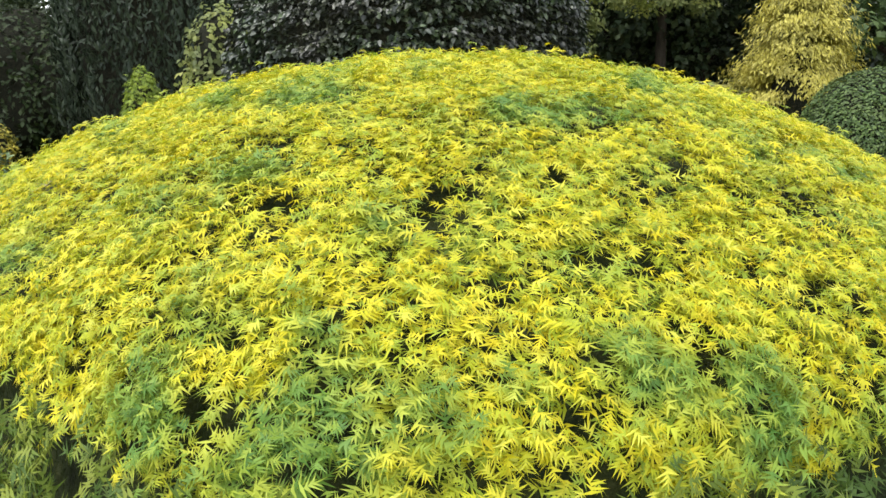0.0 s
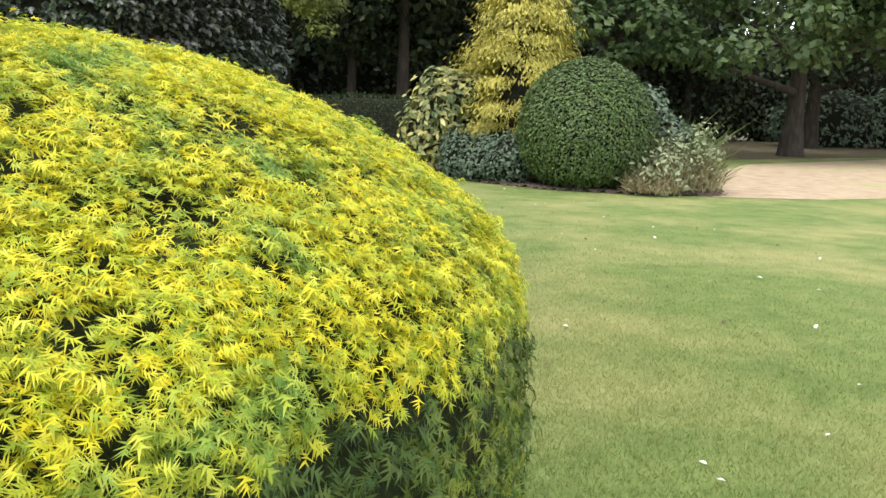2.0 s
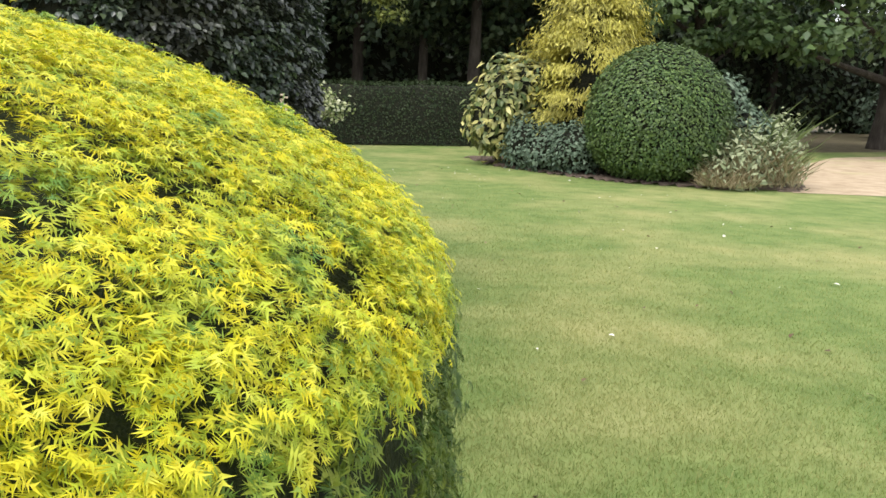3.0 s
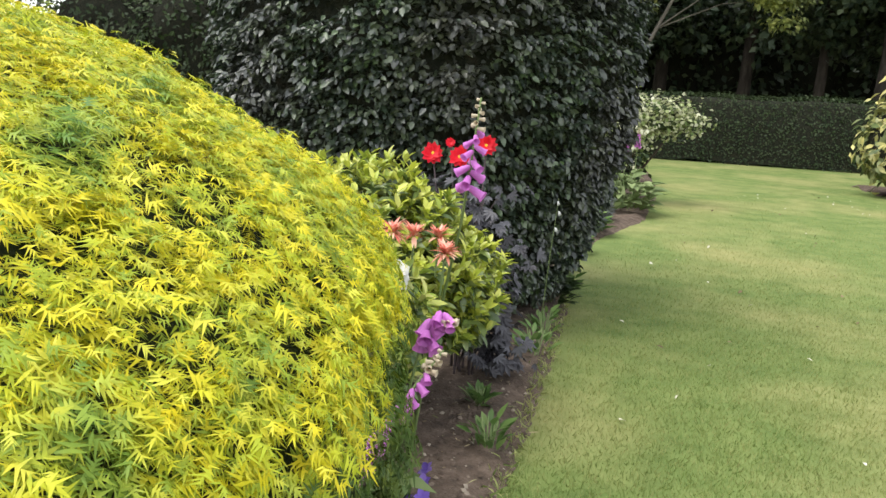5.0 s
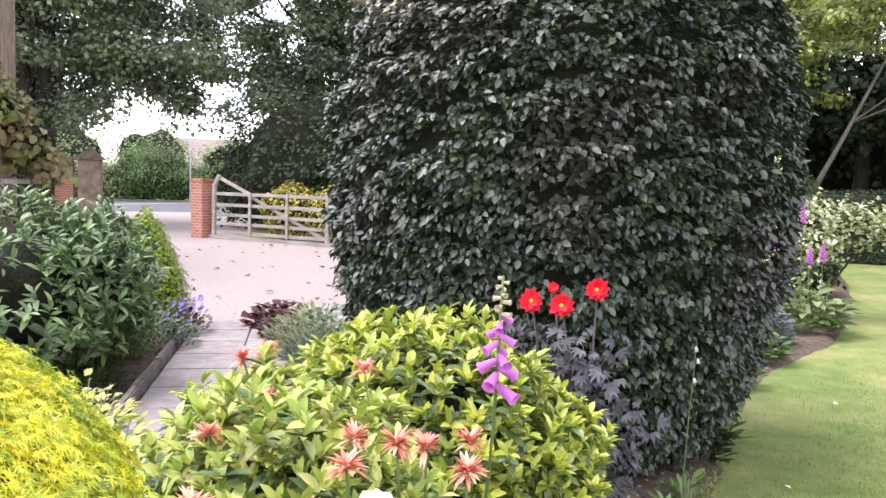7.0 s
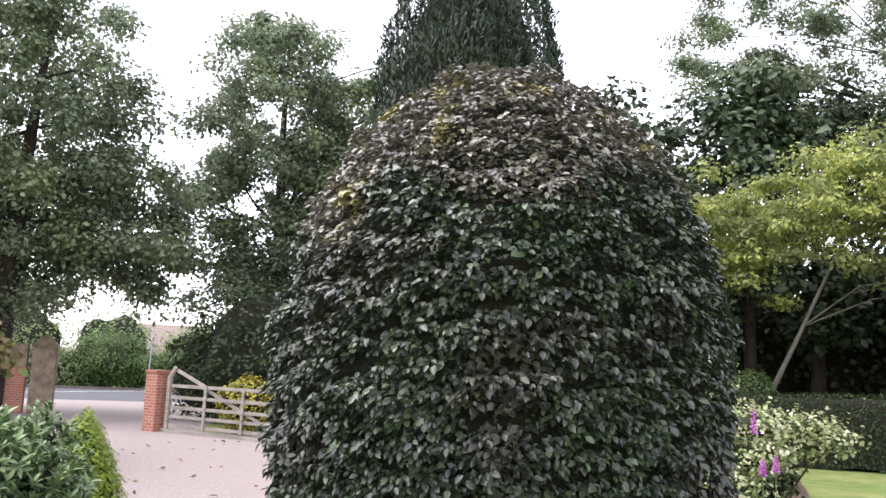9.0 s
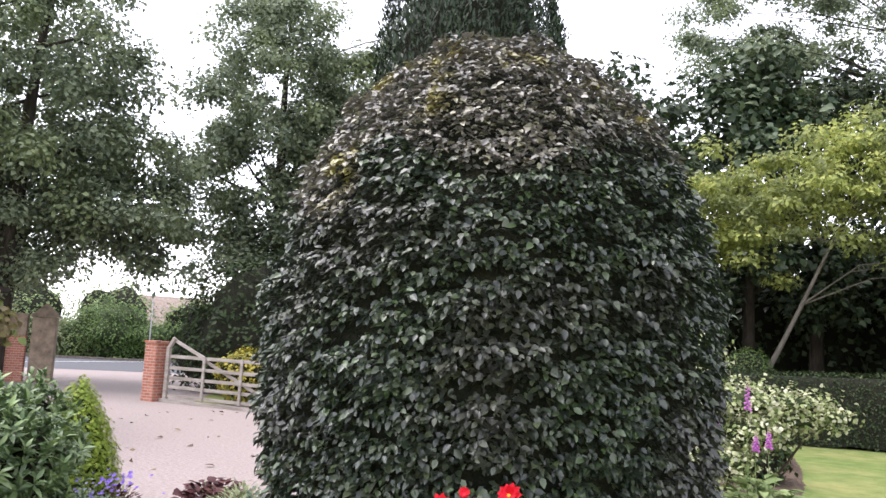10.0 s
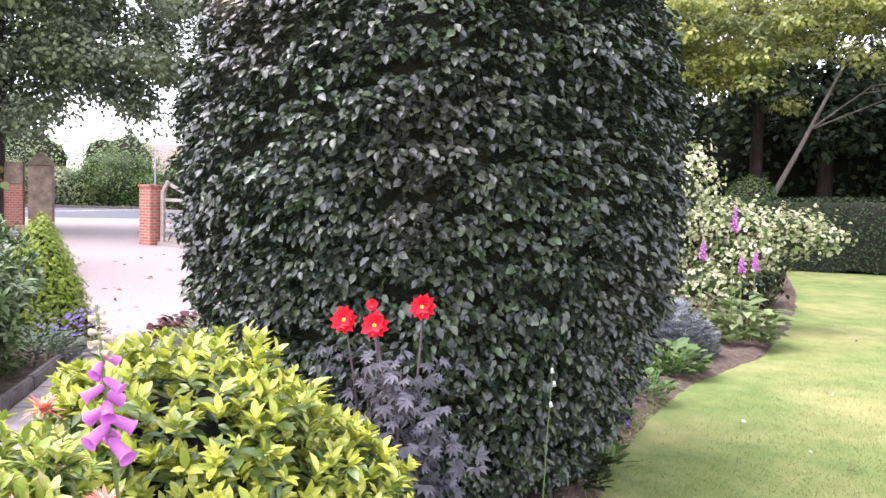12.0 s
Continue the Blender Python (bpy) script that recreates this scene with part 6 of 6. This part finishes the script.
rv = [bm.verts.new(q) for q in ((-5, -4, 3.4), (5, -4, 3.4), (5, 4, 3.4), (-5, 4, 3.4), (-3, 0, 6.0), (3, 0, 6.0))]
for q in ((0, 1, 5, 4), (1, 2, 5), (2, 3, 4, 5), (3, 0, 4), (3, 2, 1, 0)):
    bm.faces.new([rv[i] for i in q])
bmesh.ops.transform(bm, matrix=Matrix.Translation((-56.0, 53.2, -1.2)) @ Matrix.Rotation(0.85, 4, "Z"), verts=bm.verts)
part("roof", bm, M["roof_tile"], far)
shrub("roadside_bush", (-50.0, 41.0, 0), "tall leafy bushes farther back across the road", "shrub", [((-54.0, 38.0, 2.4), (3.5, 2.5, 2.9)), ((-49.5, 42.5, 2.3), (3.2, 2.5, 2.7)), ((-45.5, 46.5, 2.0), (3.0, 2.5, 2.3)), ((-60.0, 33.0, 2.6), (4.0, 3.0, 3.4))], SMALL, 0.24, 12000, M["pale_bush"], 0.5, 0.1, 0.6, 8, 0.4, 0.6, shell=0.25)
pole = thing("street_pole", (-36.6, 34.9, 0), "thin grey street pole beside the road", "pole")
link_mesh("pole", *tube([(-36.6, 34.9, 0), (-36.6, 34.9, 4.6)], [0.04, 0.03], 8), M["pole"], pole)
tagged(part("road_kerb", box_bm((70, 0.3, 0.14), (-37.0, 38.0, 0.07), 0.01, 0.93), M["kerb"], None), "pale kerb along the far road edge", "kerb", "", "structure")

# ---- the paved path ----
path = thing("path", (-3.6, 6.6, 0.0), "worn paved path between planted beds", "path", kind="structure")
P0, P1 = np.array((-1.27, 4.31)), np.array((-5.07, 8.56))
pd = unit(P1 - P0)
pn = np.array((pd[1], -pd[0]))
pturn = math.atan2(pd[1], pd[0])
SLAB_W, SLAB_L = 0.6, 0.62
slab_bm = box_bm((SLAB_L - 0.012, SLAB_W - 0.012, 0.05), (0, 0, 0), 0.006)
slab0 = part("slab", slab_bm, M["slab"], path)
slab_mesh = slab0.data
bpy.data.objects.remove(slab0)
rows = int(np.linalg.norm(P1 - P0) / SLAB_L) + 1
for i in range(rows):
    for j in (-0.5, 0.5):
        c = P0 + pd * (i + 0.5 + (0.5 if j > 0 else 0) * 0.5) * SLAB_L + pn * j * SLAB_W
        ob = new("slab", slab_mesh)
        ob.parent, ob.matrix_parent_inverse = path, path.matrix_basis.inverted()
        ob.matrix_basis = pose(c[0], c[1], 0.012 + rng.uniform(-0.003, 0.003), rng.uniform(-0.4, 0.4), rng.uniform(-0.4, 0.4), math.degrees(pturn) + rng.uniform(-0.5, 0.5))
part("bedding", box_bm((float(np.linalg.norm(P1 - P0)) + 0.5, 1.22, 0.02), (*((P0 + P1) / 2), 0.006), 0, pturn), M["soil"], path)
edge_bm = box_bm((0.9, 0.06, 0.14), (0, 0, 0), 0.012)
edge0 = part("edging_kerb", edge_bm, M["kerb"], path)
edge_mesh = edge0.data
bpy.data.objects.remove(edge0)
for i in range(6):
    c = P0 + pd * (i + 0.5) * 0.92 - pn * 0.64
    ob = new("edging_kerb", edge_mesh)
    ob.parent, ob.matrix_parent_inverse = path, path.matrix_basis.inverted()
    ob.matrix_basis = pose(c[0], c[1], 0.06, 0, rng.uniform(-1, 1), math.degrees(pturn) + rng.uniform(-1, 1))

# ---- stone blocks of the house corner ----
blk = {}
for row in range(17):
    z0 = 0.02 + row * 0.3
    u = 0.0
    k = 0
    while u < 6.9:
        w = (0.42 if row % 2 else 0.62) if k == 0 else (0.38, 0.5, 0.44)[(row + k) % 3]
        w = min(w, 7.0 - u)
        if not (0.8 < u + w and u < 2.26 and 0.7 < z0 + 0.3 and z0 < 2.88):
            key = round(w, 2)
            if key not in blk:
                o = part("stone_block", box_bm((w - 0.014, 0.06, 0.286), (0, 0, 0), 0.012), M["stone"], house)
                blk[key] = o.data
                bpy.data.objects.remove(o)
            if len(blk) and u < 3.2:
                nrm = np.array((-hdir[1], hdir[0]))
                c = np.array((HX, HY)) + hdir * (u + w / 2) + nrm * 0.005
                ob = new("stone_block", blk[key])
                ob.parent, ob.matrix_parent_inverse = house, house.matrix_basis.inverted()
                ob.matrix_basis = pose(c[0], c[1], z0 + 0.15, 0, 0, math.degrees(hturn))
        u += w
        k += 1

# ---- single shoots and leaves nearest the walk ----
place_pieces("shoot", spray_mesh, yew, [a[flank] for a in tp])
lm = link_mesh("leaf", *BLEAF, leaf_mat("dark beech leaf", [(0.022, 0.036, 0.02), (0.035, 0.052, 0.028), (0.05, 0.068, 0.034), (0.075, 0.09, 0.04)], rough=0.33, through_light=0.12, spec=0.6, objects=True), beech)
leaf_mesh = lm.data
bpy.data.objects.remove(lm)
place_pieces("leaf", leaf_mesh, beech, [a[front] for a in bp])
